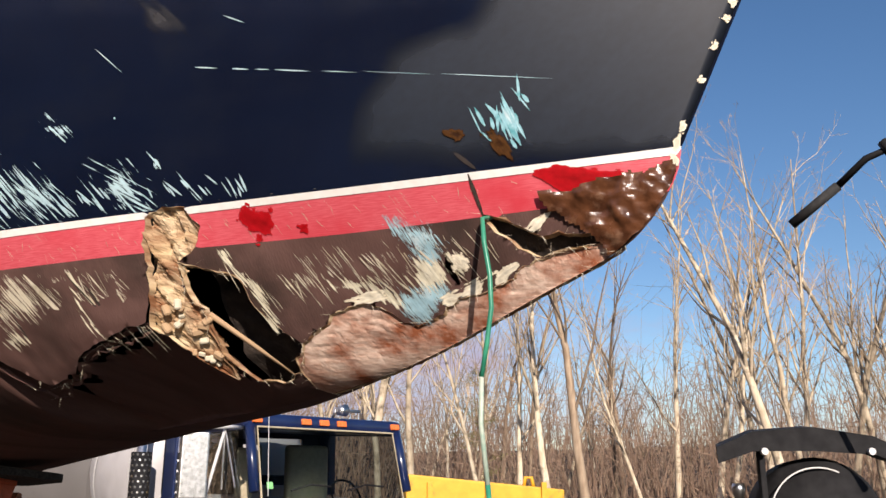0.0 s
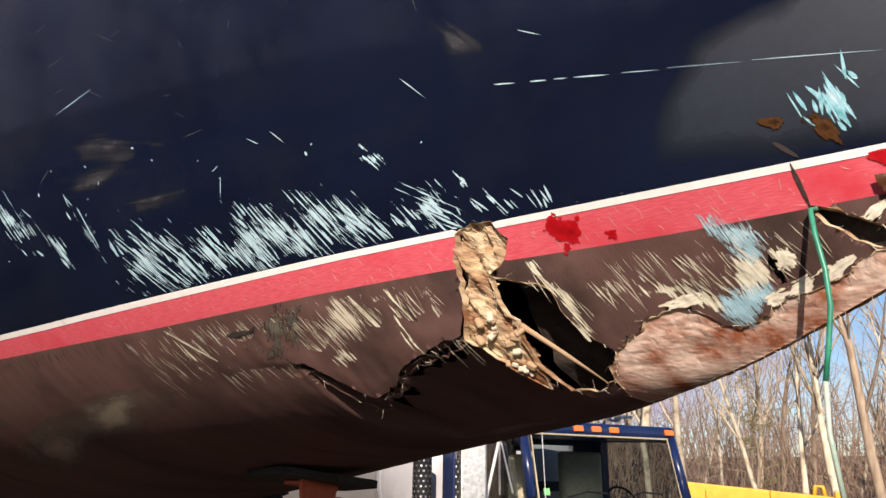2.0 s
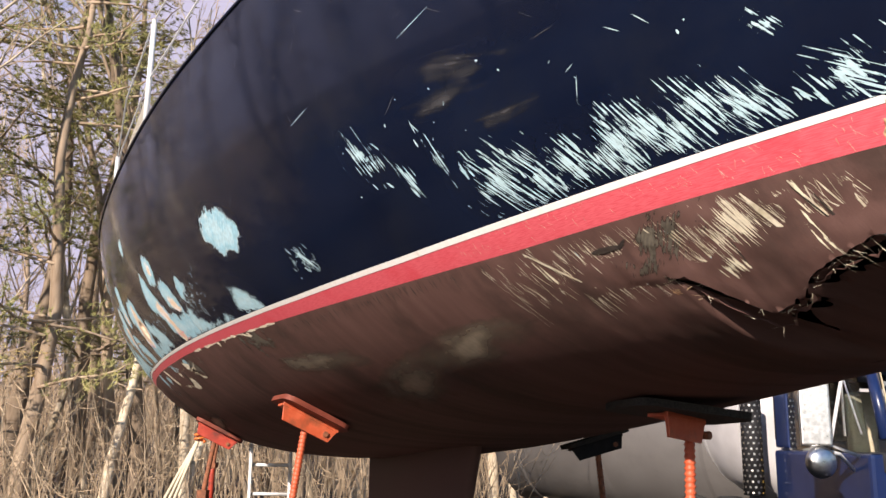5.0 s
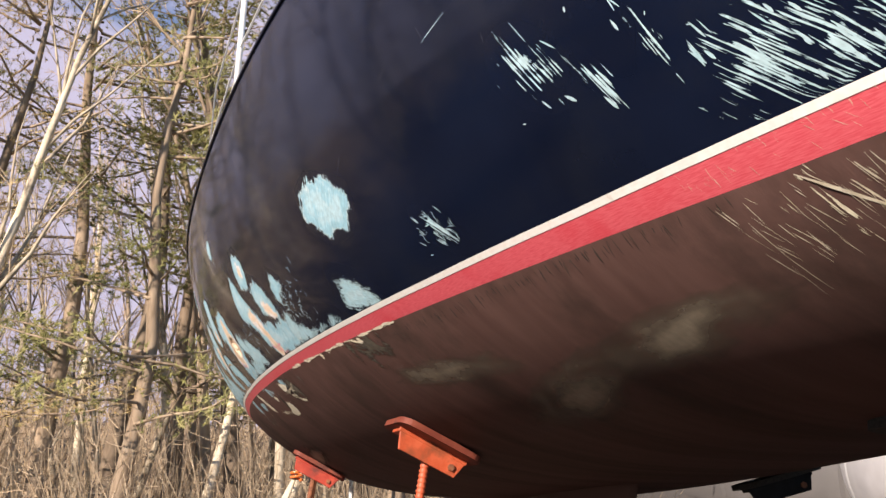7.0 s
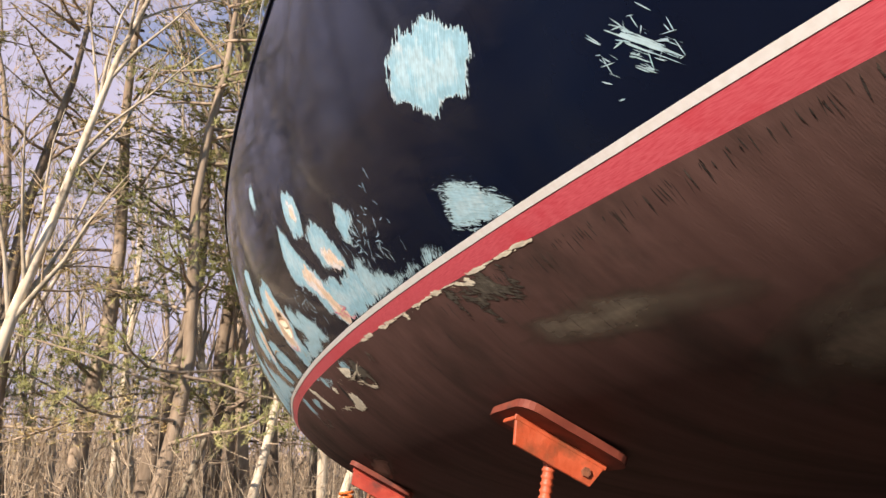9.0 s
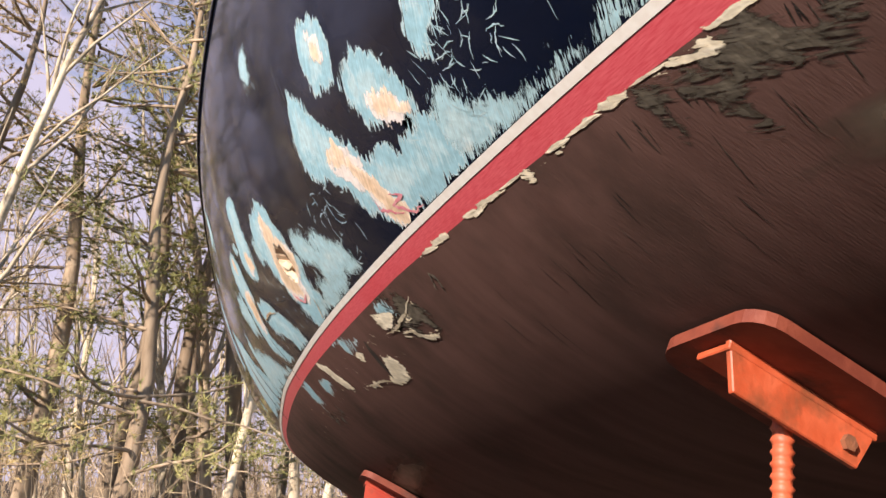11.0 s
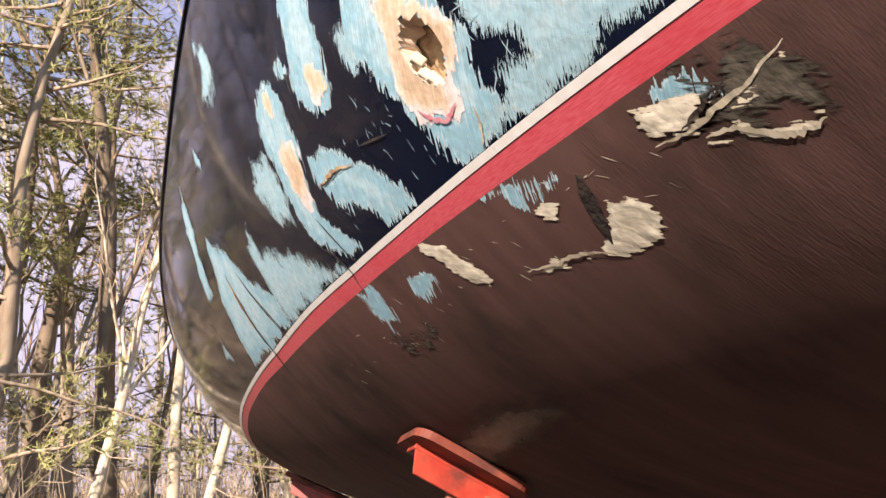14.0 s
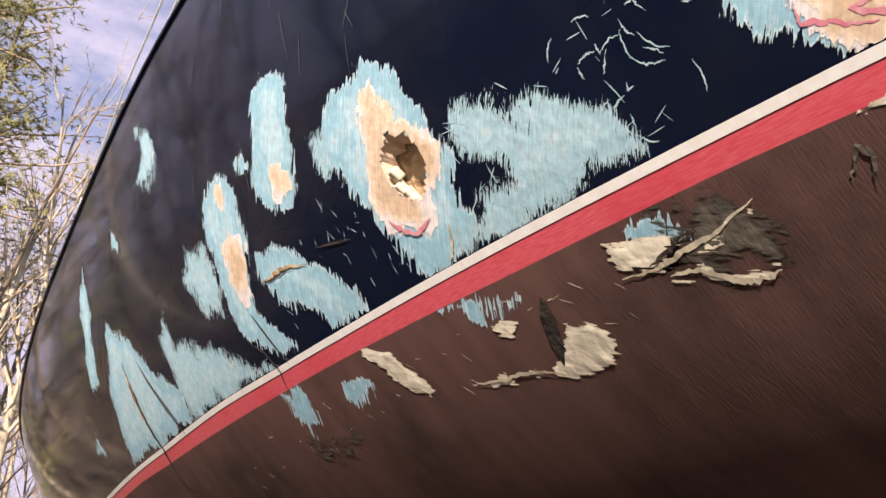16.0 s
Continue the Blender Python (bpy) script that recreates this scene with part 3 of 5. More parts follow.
def streaks(count, s0, s1, h0, h1, ds, dh, wide, mat, seed, name="scuffing", label="pale scrape marks", spread=.25, short=.3, off=.0012, group=1):
    """Many short strokes of one direction."""
    r = random.Random(seed)
    V, F, U = [], [], []
    for _ in range(count):
        s, h = r.uniform(s0, s1), h0 + (h1 - h0) * r.random()
        for _ in range(r.randint(1, group)):
            k = r.uniform(short, 1)
            a = r.gauss(0, spread)
            if any(inside(c, s + ds * e, h + dh * e) for c in (GASH, BROKEN, FOREFOOT, MAW, SLIVER) for e in (0, .5, 1)):
                continue
            c, n = math.cos(a), math.sin(a)
            spike(V, F, U, s + r.gauss(0, .006) * (group > 1), max(h, .003) if h0 >= 0 else h, k * (c * ds - n * dh), k * (n * ds + c * dh), wide * r.uniform(.4, 1.3), off)
    if h0 >= 0:
        V2 = [i for i in range(len(U)) if U[i][1] < .002]
        for i in V2:
            U[i] = (U[i][0], .002)
            V[i] = hull_point(U[i][0], .002, off)
    return tagged(pymesh(name, V, F, mat, boat, label, True, U), kind="stuff")


def jag(points, amount, seed, step=.012):
    """A broken outline through corner points."""
    r = random.Random(seed)
    out = []
    for (a, b), (c, d) in zip(points, points[1:] + points[:1]):
        n = max(int(math.hypot(c - a, d - b) / step), 1)
        for k in range(n):
            f = k / n
            w = amount * (1 if k else .4)
            out.append((a + (c - a) * f + r.gauss(0, w), b + (d - b) * f + r.gauss(0, w)))
    return out


def fill(name, poly, mat, label, offs, cell=.007, smooth=True):
    """A sheet inside an outline on the skin, sunk or raised by offs(s, h)."""
    s0, s1 = min(p[0] for p in poly) - cell, max(p[0] for p in poly) + cell
    h0, h1 = min(p[1] for p in poly) - cell, max(p[1] for p in poly) + cell
    ns, nh = int((s1 - s0) / cell) + 1, int((h1 - h0) / cell) + 1
    U = []
    for i in range(ns + 1):
        for k in range(nh + 1):
            s, h = s0 + i * cell, h0 + k * cell
            s = max(s, .002)
            U.append((s, max(h, -depth(s))))
    F = []
    for i in range(ns):
        for k in range(nh):
            f = (i * (nh + 1) + k, (i + 1) * (nh + 1) + k, (i + 1) * (nh + 1) + k + 1, i * (nh + 1) + k + 1)
            if inside(poly, s0 + (i + .5) * cell, h0 + (k + .5) * cell) and len({U[v] for v in f}) > 2:
                F.append(f)
    V = [hull_point(s, h, max(offs(s, h), .004 - float(half_breadth(s)) * fullness(s, h))) for s, h in U]
    return pymesh(name, V, F, mat, boat, label, smooth, U)


def torn_rim(poly, mat, seed, lip=.008, deep=.018):
    """The torn lip round a break and the laminate's thickness."""
    r = random.Random(seed)
    n = len(poly)
    cs, ch = sum(p[0] for p in poly) / n, sum(p[1] for p in poly) / n
    V, F, U = [], [], []
    for i, (s, h) in enumerate(poly):
        a, b = poly[i - 1], poly[(i + 1) % n]
        ts, th = b[0] - a[0], b[1] - a[1]
        ln = math.hypot(ts, th) or 1
        ns, nh = th / ln, -ts / ln
        if inside(poly, s + ns * .002, h + nh * .002):
            ns, nh = -ns, -nh
        w = lip * max(0, r.gauss(.3, 1.3))
        for (x, y), o in (((s + ns * w, h + nh * w), .0006), ((s, h), .0008), ((s - ns * .003, h - nh * .003), -deep * r.uniform(.6, 1.3))):
            x = max(x, .002)
            y = max(y, -depth(x))
            U.append((x, y))
            V.append(hull_point(x, y, o))
    for i in range(n):
        j = (i + 1) % n
        F += [(3 * i, 3 * i + 1, 3 * j + 1, 3 * j), (3 * i + 1, 3 * i + 2, 3 * j + 2, 3 * j + 1)]
    return pymesh("torn_edge", V, F, mat, boat, "torn laminate edge", False, U)


# breaks in the skin: corner points in (s, h)
GASH = jag([(0.904, -0.098), (0.867, -0.110), (0.826, -0.123), (0.806, -0.144), (0.802, -0.188), (0.777, -0.233), (0.755, -0.253), (0.775, -0.285), (0.830, -0.316), (0.887, -0.311), (0.909, -0.261), (0.896, -0.195), (0.911, -0.142)], .0028, 1)
BROKEN = jag([(0.935, -0.012), (0.900, 0.004), (0.860, -0.002), (0.840, -0.037), (0.864, -0.074), (0.904, -0.098), (0.911, -0.142), (0.896, -0.195), (0.909, -0.261), (0.921, -0.309), (0.963, -0.254), (1.010, -0.205), (0.974, -0.143), (0.958, -0.075)], .0025, 2)
FOREFOOT = jag([(0.81, -0.37), (0.786, -0.278), (0.755, -0.253), (0.707, -0.227), (0.680, -0.209), (0.611, -0.192), (0.570, -0.212), (0.530, -0.239), (0.482, -0.225), (0.423, -0.202), (0.336, -0.185), (0.273, -0.155), (0.209, -0.142), (0.135, -0.146), (0.115, -0.19), (0.297, -0.30), (0.596, -0.36)], .0025, 3)
MAW = jag([(0.344, -0.069), (0.304, -0.082), (0.261, -0.113), (0.209, -0.118), (0.157, -0.125), (0.146, -0.148), (0.209, -0.144), (0.262, -0.153), (0.298, -0.132), (0.327, -0.103)], .0022, 4)
CRACK = [(1.470, -0.197), (1.430, -0.204), (1.410, -0.220), (1.370, -0.258), (1.330, -0.291), (1.290, -0.284), (1.233, -0.268), (1.196, -0.247), (1.150, -0.231), (1.069, -0.211), (1.010, -0.201)]
SLIVER = jag(CRACK + [(s + .004, h - .006 - .050 * math.exp(-((s - 1.385) / .045) ** 2) - .014 * math.exp(-((s - 1.06) / .06) ** 2)) for s, h in CRACK[::-1]], .0016, 5)
SOCKET = jag([(4.868, .168), (4.835, .190), (4.79, .178), (4.775, .145), (4.79, .108), (4.825, .092), (4.855, .105), (4.875, .135)], .002, 6, .008)


def crack_height(s):
    return float(np.interp(s, [p[0] for p in CRACK[::-1]], [p[1] for p in CRACK[::-1]]))


def dent(s, h):
    """The skin below the long crack is stove in, the flap above it bulges, and the whole crushed bow is uneven."""
    o = 0.0
    if .88 < s < 1.6:
        f = math.sin(math.pi * (s - .88) / .72) ** .7
        e = h - crack_height(s)
        if e < -.004:
            # the panel turns in flat towards the keel
            hc = crack_height(s)
            k = min(max(e / min(-depth(s) - hc, -.01), 0), 1)
            wide = float(half_breadth(s))
            f *= min(max((1.46 - s) / .07, 0), 1)
            o += f * (wide * fullness(s, hc) * (1 - k) ** 1.5 - .012 - wide * fullness(s, h))
            o = max(o, .002 - wide * fullness(s, h))
        else:
            o += .016 * f * math.exp(-((e / .05) ** 2))
    if s < 2.0 and h < -.07:
        fade = min((2.0 - s) / .5, 1) * min((-h - .07) / .05, 1)
        o += fade * (.006 * noise.noise(Vector((s * 9, h * 14, 1))) + .003 * noise.noise(Vector((s * 30, h * 30, 4))))
    return o


def waver(s, h):
    return .0012 * noise.noise(Vector((s * 2.2, h * 2.5, 7)))


CUTS = [GASH, BROKEN, FOREFOOT, MAW, SLIVER]
FINE = list(np.arange(0, 2.1, .007)) + list(np.arange(2.1, 4.7, .03)) + list(np.arange(4.7, 4.95, .008)) + list(np.arange(4.95, 6.6, .03)) + list(np.arange(6.6, 9.51, .1))
COARSE = list(np.arange(0, .4, .04)) + list(np.arange(.4, 9.51, .1))
skin("topside", skin_grid(FINE, sheer, stripe_top, 80, 1.25), NAVY, boat, "glossy navy gelcoat side with scrapes", cuts=[BROKEN, SOCKET], shift=waver)
skin("white_pinstripe", skin_grid(FINE, stripe_top, lambda s: stripe_top(s) + white_low(s), 3), WHITE, boat, "white pinstripe", off=.0015, cuts=[BROKEN])
skin("boot_stripe", skin_grid(FINE, lambda s: stripe_top(s) + white_low(s), red_low, 10), RED, boat, "faded red boot stripe", cuts=CUTS)
skin("underbody", skin_grid(FINE, red_low, lambda s: -1, 56, 1.35), BROWN, boat, "brown antifouling on the hull bottom", cuts=CUTS, shift=dent)
skin("far_topside", skin_grid(COARSE, sheer, lambda s: 0.0, 14), NAVY, boat, side=-1)
skin("far_boot_stripe", skin_grid(COARSE, lambda s: 0.0, red_low, 3), RED, boat, side=-1)
skin("far_underbody", skin_grid(COARSE, red_low, lambda s: -1, 16, 1.6), BROWN, boat, side=-1)
# deck, transom and toe rail
edge = [hull_point(s, sheer(s)) for s in COARSE]
far_edge = [hull_point(s, sheer(s), 0, -1) for s in COARSE]
nn = len(COARSE)
pymesh("deck", edge + far_edge, [(i, i + 1, nn + i + 1, nn + i) for i in range(nn - 1)], DECK, boat, "cream deck")
last = COARSE[-1]
hs = [sheer(last) - (sheer(last) + depth(last)) * k / 12 for k in range(13)]
pymesh("transom", [hull_point(last, h) for h in hs] + [hull_point(last, h, 0, -1) for h in hs], [(i, i + 1, 14 + i, 13 + i) for i in range(12)], NAVY, boat, "navy transom")
part("toe_rail", sweep([Vector(p) + Vector((0, 0, .002)) for p in edge], .008, 6), NAVY, boat, "dark toe rail", True)


def boat_place(s, b, h):
    c, n = math.cos(COURSE), math.sin(COURSE)
    return Vector((STEM[0] - c * s - n * b, STEM[1] + n * s - c * b, WL - TRIM * s + h))


# fin keel
kv, kf = [], []
for j in range(9):
    f = j / 8
    lead, chord, low = 3.95 + .55 * f, 2.35 - .6 * f, -.40 - 1.40 * f
    ring = []
    for k in range(24):
        a = k / 24 * math.tau
        x = .5 - .5 * math.cos(a)
        y = math.copysign(1, math.sin(a)) * .16 * (1.5 * math.sqrt(max(x, 0)) - .6 * x - 1.6 * x * x + .7 * x ** 3) * (1 + .35 * max(0, 1 - 5 * f))
        ring.append(len(kv))
        kv.append(boat_place(lead + chord * x, y, low))
    if j:
        kf += [(prev[k], prev[(k + 1) % 24], ring[(k + 1) % 24], ring[k]) for k in range(24)]
    prev = ring
kf.append(tuple(prev))
pymesh("keel", kv, kf, BROWN, boat, "brown fin keel", True)


# the crushed bow
fill("broken_core", BROKEN, CORE, "crumbled tan core in the break", lambda s, h: -.016 + .020 * noise.noise(Vector((s * 45, h * 16, 0))) + .012 * noise.turbulence(Vector((s * 70, h * 45, 3)), 4, True), .0038, False)
fill("stem_laminate", FOREFOOT, PINK, "pinkish laminate laid bare along the stem", lambda s, h: min((h + depth(s)) / .04, 1) * (-.007 + .007 * noise.noise(Vector((s * 12, h * 22, 5))) + .004 * noise.turbulence(Vector((s * 30, h * 50, 3)), 4, True)), .005, False)
# Dark sheets behind the openings carry the hull's inner shade in their colour.
fill("inner_shade_sheet", [(.93, -.06), (.66, -.08), (.66, -.32), (.93, -.33)], DARKIN, "dark sheet for the shade inside the hull", lambda s, h: -.11 + .03 * noise.noise(Vector((s * 22, h * 22, 9))), .012)
fill("inner_shade_sheet", [(.36, -.05), (.10, -.08), (.10, -.17), (.36, -.18)], DARKIN, "dark sheet for the shade inside the hull", lambda s, h: -.03 + .01 * noise.noise(Vector((s * 22, h * 22, 9))), .012)
for pts in (GASH, FOREFOOT, MAW):
    torn_rim(pts, CORE, len(pts), .0012, .012)
torn_rim(BROKEN, CORE, 3, .001, .010)
torn_rim(SLIVER, BROWN, 8, .0022, .014)
LUMP = jag([(.235, -.050), (.19, -.050), (.15, -.040), (.10, -.035), (.05, -.030), (.012, -.020), (.004, -.06), (.03, -.10), (.08, -.17), (.13, -.19), (.16, -.13), (.20, -.105), (.225, -.08)], .003, 9)
fill("resin_lump", LUMP, RESIN, "lumpy glossy brown resin over the broken stem", lambda s, h: .010 + .014 * noise.noise(Vector((s * 24, h * 20, 2))) + .007 * noise.turbulence(Vector((s * 40, h * 40, 2)), 3, False), .0045)
STICKS = random.Random(5)
for k in range(1):
    a, b = .865, -.19
    part("splinter", sweep([hull_point(a + .03, b, -.01), hull_point(a - .01, b - .06, -.025), hull_point(a - .05, b - .12, -.012)], [.006, .005, .001], 5), CORE, boat, "", True)
for k in range(34):
    s, h = STICKS.uniform(.90, .99), STICKS.uniform(-.30, -.17)
    if inside(BROKEN, s, h):
        z = STICKS.uniform(.006, .016)
        part("core_chunk", box((z * 1.5, z, z), Matrix.Translation(hull_point(s, h, -.006)) @ pose(0, 0, 0, STICKS.uniform(0, 180), STICKS.uniform(0, 180), 0), z * .2, 1), CORE if k % 3 else CREAM, boat)
V, F, U = [], [], []
for poly in (GASH, MAW, FOREFOOT, SLIVER):
    for s, h in poly:
        for _ in range(3):
            if STICKS.random() < .3:
                p = Vector(hull_point(max(s, .01), max(h, -depth(max(s, .01))), .003))
                q = p + Vector((STICKS.gauss(0, .014), STICKS.gauss(-.008, .006), STICKS.gauss(-.006, .012)))
                w = Vector((.0004, 0, .0004))
                b = len(V)
                V += [p - w, p + w, q]
                F.append((b, b + 1, b + 2))
tagged(pymesh("glass_fibres", V, F, CREAM, boat, "frayed pale glass fibres", uv=[(0, 0)] * len(V)), kind="stuff")

# strokes above and below the stripes
streaks(14, .74, 1.06, .0, .03, .030, .040, .004, SCRAPE, 31, spread=.12, group=2)
streaks(16, 1.06, 1.30, .0, .075, .045, .060, .004, SCRAPE, 32, spread=.1, group=2)
streaks(20, 1.30, 1.52, .0, .085, .035, .045, .004, SCRAPE, 34, spread=.12, group=2)
streaks(16, 1.52, 1.86, .0, .13, .025, .035, .005, SCRAPE, 35, spread=.2, group=2)
streaks(8, 1.80, 2.16, .06, .23, .02, .035, .005, SCRAPE, 36, spread=.2)
streaks(16, .95, 2.2, .13, .34, .006, .010, .004, SCRAPE, 37, spread=.8)
streaks(30, 2.56, 2.70, .015, .095, .02, .022, .002, SCRAPE, 38, spread=.7, group=2)
streaks(60, 3.5, 3.95, .02, .20, .02, .03, .0018, SCRAPE, 40, spread=1.2)
streaks(50, 4.38, 4.75, .02, .16, .02, .022, .0016, SCRAPE, 41, spread=1.2)
streaks(60, 4.9, 5.3, .02, .16, .004, .022, .0014, SCRAPE, 42, spread=.5)
streaks(18, .26, .34, .03, .12, .035, .05, .005, TEAL, 43, spread=.12)
streaks(70, 4.3, 6.8, .30, .76, .025, -.10, .0016, GRIME, 44, "scuffing", "faint grey scratches in the navy gelcoat", .25)
streaks(50, 1.0, 4.2, .30, .72, .04, -.05, .0012, GRIME, 45, "scuffing", "faint grey scratches in the navy gelcoat", .7)
for a, b in ((.84, .80), (.775, .745), (.735, .71), (.70, .64), (.62, .56), (.55, .43), (.42, .24)):
    streaks(1, a, a + .001, .245 - (.86 - a) * .16, .246 - (.86 - a) * .16, b - a, (b - a) * .18, .0022 if a > .6 else .0013, SCRAPE, int(a * 100), "scratch", "thin pale scratch", 0, 1)
streaks(420, .22, 1.95, -.090, -.20, -.022, -.060, .0013, CREAM, 51, "scratching", "fine cream scratches in the brown paint", .16, .2)
streaks(40, .25, .75, -.10, -.20, -.03, -.055, .003, CREAM, 52, "scratching", "cream scratches in the brown paint", .25, .2)
streaks(50, 1.0, 1.75, -.09, -.18, -.03, -.07, .003, CREAM, 53, "scratching", "cream scratches in the brown paint", .2, .2)
streaks(14, 1.0, 1.7, -.10, -.18, -.025, -.05, .005, SCRAPE, 58, "scratching", "pale blue scratches in the brown paint", .25, .2, off=.001)
streaks(150, .1, 2.0, -.016, -.06, -.010, -.022, .0007, CREAM, 54, "scratching", "fine pale scratches in the red paint", .3, .2)
streaks(130, 1.9, 3.6, -.080, -.092, .006, -.035, .0025, DARKIN, 55, "dark_staining", "dark runs below the red stripe", .15, .2)
streaks(36, 3.0, 4.2, -.12, -.2, .012, -.07, .0016, DARKIN, 56, "dark_staining", "dark runs on the brown paint", .1, .3)
streaks(40, 4.6, 5.9, -.06, -.14, -.02, -.012, .0016, CREAM, 59, "scratching", "cream scratches in the brown paint", .5, .2)
streaks(12, .2, 1.8, .0, .002, .003, -.012, .004, GREYRUB, 60, "stripe_nick", "grey nicks in the white stripe", .5, .3, off=.003)
# Dark strokes on the skin; the one at s .345 runs down to the hose.
for s, h, ds, dh, w in ((1.285, -.13, -.01, -.05, .006), (1.29, -.16, .0, -.055, .004), (1.60, -.125, -.09, .0, .012), (1.53, -.13, -.03, .015, .007), (1.10, -.12, -.03, -.11, .006), (1.13, -.10, -.05, -.10, .004), (4.725, -.078, .05, -.075, .024), (.345, -.002, -.006, -.075, .007), (5.42, .10, -.03, -.10, .006), (6.1, .2, -.06, -.18, .012), (5.02, .10, .10, .02, .004)):
    V, F, U = [], [], []
    spike(V, F, U, s, h, ds, dh, w, .0030)
    pymesh("crack", V, F, DARKIN, boat, "dark crack-like line", True, U)
for s, h, ds, dh, w in ((1.13, -.09, -.055, -.13, .009), (1.22, -.09, -.06, -.12, .012), (1.78, -.09, -.12, -.10, .006)):
    V, F, U = [], [], []
    spike(V, F, U, s, h, ds, dh, w, .0026)
    pymesh("crack", V, F, CREAM, boat, "raised cream crack", True, U)
streaks(160, 1.0, 1.62, -.085, -.19, -.030, -.075, .0010, CREAM, 61, "scratching", "fine cream scratches in the brown paint", .12, .3)
streaks(26, 1.36, 1.50, -.215, -.245, -.030, -.012, .0022, CORE, 62, "splintered_edge", "orange-tan splinters along the break", .5, .3)
# white chips along the stem
for h, sz in ((.235, .012), (.21, .009), (.165, .012), (.11, .008), (.035, .014), (.012, .02), (-.02, .02)):
    patch("cream", .010, h, .003, sz * .7, .007, .0)
# filler left in the round hole
fill("hole_wall", [(4.91, .06), (4.74, .06), (4.74, .22), (4.91, .22)], CORE, "tan core inside the hole", lambda s, h: -.04 + .012 * noise.noise(Vector((s * 40, h * 40, 9))), .008)
torn_rim(SOCKET, PEACH, 12, .004, .035)
for s, h in ((4.862, .125), (4.858, .145), (4.85, .112), (4.845, .10)):
    part("filler_lump", turned(box((.024, .018, .016), Matrix.Translation(hull_point(s, h, -.012)) @ pose(0, 0, 0, 20 * s, 33, 50), .004), Matrix()), CREAM, boat, "", True)

# chipped cream edge under the red stripe
for k in range(16):
    s = 3.15 + .068 * k
    if k not in (4, 9, 13):
        patch("cream", s, red_low(s) - .002, .040, .002, .002, .0038 + .0022 * math.sin(k * 2.3))
for s, h, ps, ph, qs, qh in ((1.25, -.14, -.04, -.10, .28, .0), (.62, -.14, -.03, -.09, .22, .0), (1.62, -.12, -.03, -.07, .20, .0)):
    patch("fine", s, h, ps, ph, qs, qh)
for s, h, ps, ph, qs, qh in ((2.75, -.30, .35, -.05, .0, .05), (2.3, -.25, .3, -.03, .0, .05), (5.6, -.30, .4, -.02, .0, .04), (3.1, -.2, .4, .02, 0, .04)):
    patch("haze", s, h, ps, ph, qs, qh)

# torn lips along the breaks
for s, h, ps, ph, qs, qh in ((.345, -.175, .03, -.012, .004, .012), (.42, -.195, .035, -.012, .003, .012), (.60, -.182, .04, -.006, .003, .008),
                             (.26, -.105, .03, -.02, .006, .008), (.92, -.03, .02, .02, .008, .004)):
    patch("cream", s, h, ps, ph, qs, qh)
# thin curled scratches in the navy
for s, h, ds, dh in ((1.34, .245, .03, .02), (1.31, .265, -.03, -.03), (1.45, .20, .012, -.045), (1.47, .215, -.02, .01), (1.02, .30, -.05, -.05), (.80, .33, -.04, -.02), (2.4, .4, -.1, .02), (1.9, .45, -.12, .03)):
    V, F, U = [], [], []
    spike(V, F, U, s, h, ds, dh, .0018, .0012)
    pymesh("scratch", V, F, SCRAPE, boat, "thin pale scratch", True, U)

for s, h, k in ((.98, .03, .8), (1.27, .04, 1), (1.33, .06, 1.1), (1.52, .05, .9), (1.60, .03, .8), (1.14, .04, 1)):
    patch("st", s, h, -.045 * k, -.062 * k, .045, -.012)
# sanded and torn patches
worn("blue", [(3.127, 0.341), (3.002, 0.300), (2.928, 0.248), (2.949, 0.199), (3.014, 0.169), (3.149, 0.182), (3.233, 0.254), (3.213, 0.327)], .006)
patch("bl", 2.616, 0.050, -0.049, -0.048, 0.034, -0.011)
patch("gblue", 3.183, 0.029, -0.070, -0.049, 0.045, -0.009)
worn("gblue", [(3.257, 0.085), (3.144, 0.044), (3.095, 0.005), (3.090, -0.014), (3.234, -0.017), (3.291, 0.005), (3.273, 0.058)], .006, .004, (-.8, -.3))
patch("st", 1.226, 0.069, -0.057, -0.078, 0.039, -0.021)
patch("st", 1.403, 0.049, -0.046, -0.073, 0.074, -0.029)
patch("st", 1.148, 0.043, -0.052, -0.051, 0.033, -0.025)
patch("st", 0.966, 0.035, -0.066, -0.040, 0.015, -0.026)
patch("st", 1.699, 0.057, -0.077, -0.081, 0.091, -0.040)
patch("bl", 2.139, 0.228, -0.030, -0.061, 0.054, -0.007)
patch("line", 2.007, 0.152, -0.030, -0.066, 0.023, -0.004)
patch("line", 1.877, 0.154, -0.019, -0.058, 0.018, -0.003)
patch("bl", 1.092, 0.161, -0.023, -0.027, 0.018, -0.013)
patch("bl", 0.905, 0.079, -0.019, -0.024, 0.009, -0.006)
patch("bl", 0.849, 0.034, -0.031, -0.037, 0.007, -0.005)
patch("teal", 0.299, 0.089, -0.037, -0.055, 0.017, -0.007)
patch("resin", 0.308, 0.049, -0.033, -0.037, 0.011, -0.009)
patch("resin", 0.375, 0.066, -0.020, -0.007, 0.001, -0.009)
patch("scr", 0.354, 0.021, -0.022, -0.017, 0.002, -0.003)
patch("redwet", 0.734, -0.042, -0.024, -0.027, 0.026, -0.019)
patch("redwet", 0.658, -0.059, -0.008, -0.006, 0.006, -0.006)
patch("redwet", 0.133, -0.040, -0.113, -0.015, 0.005, -0.029)
patch("cream", 0.406, -0.144, -0.011, -0.010, 0.012, -0.010)
patch("grey", 1.430, -0.135, 0.040, -0.045, 0.080, -0.010)

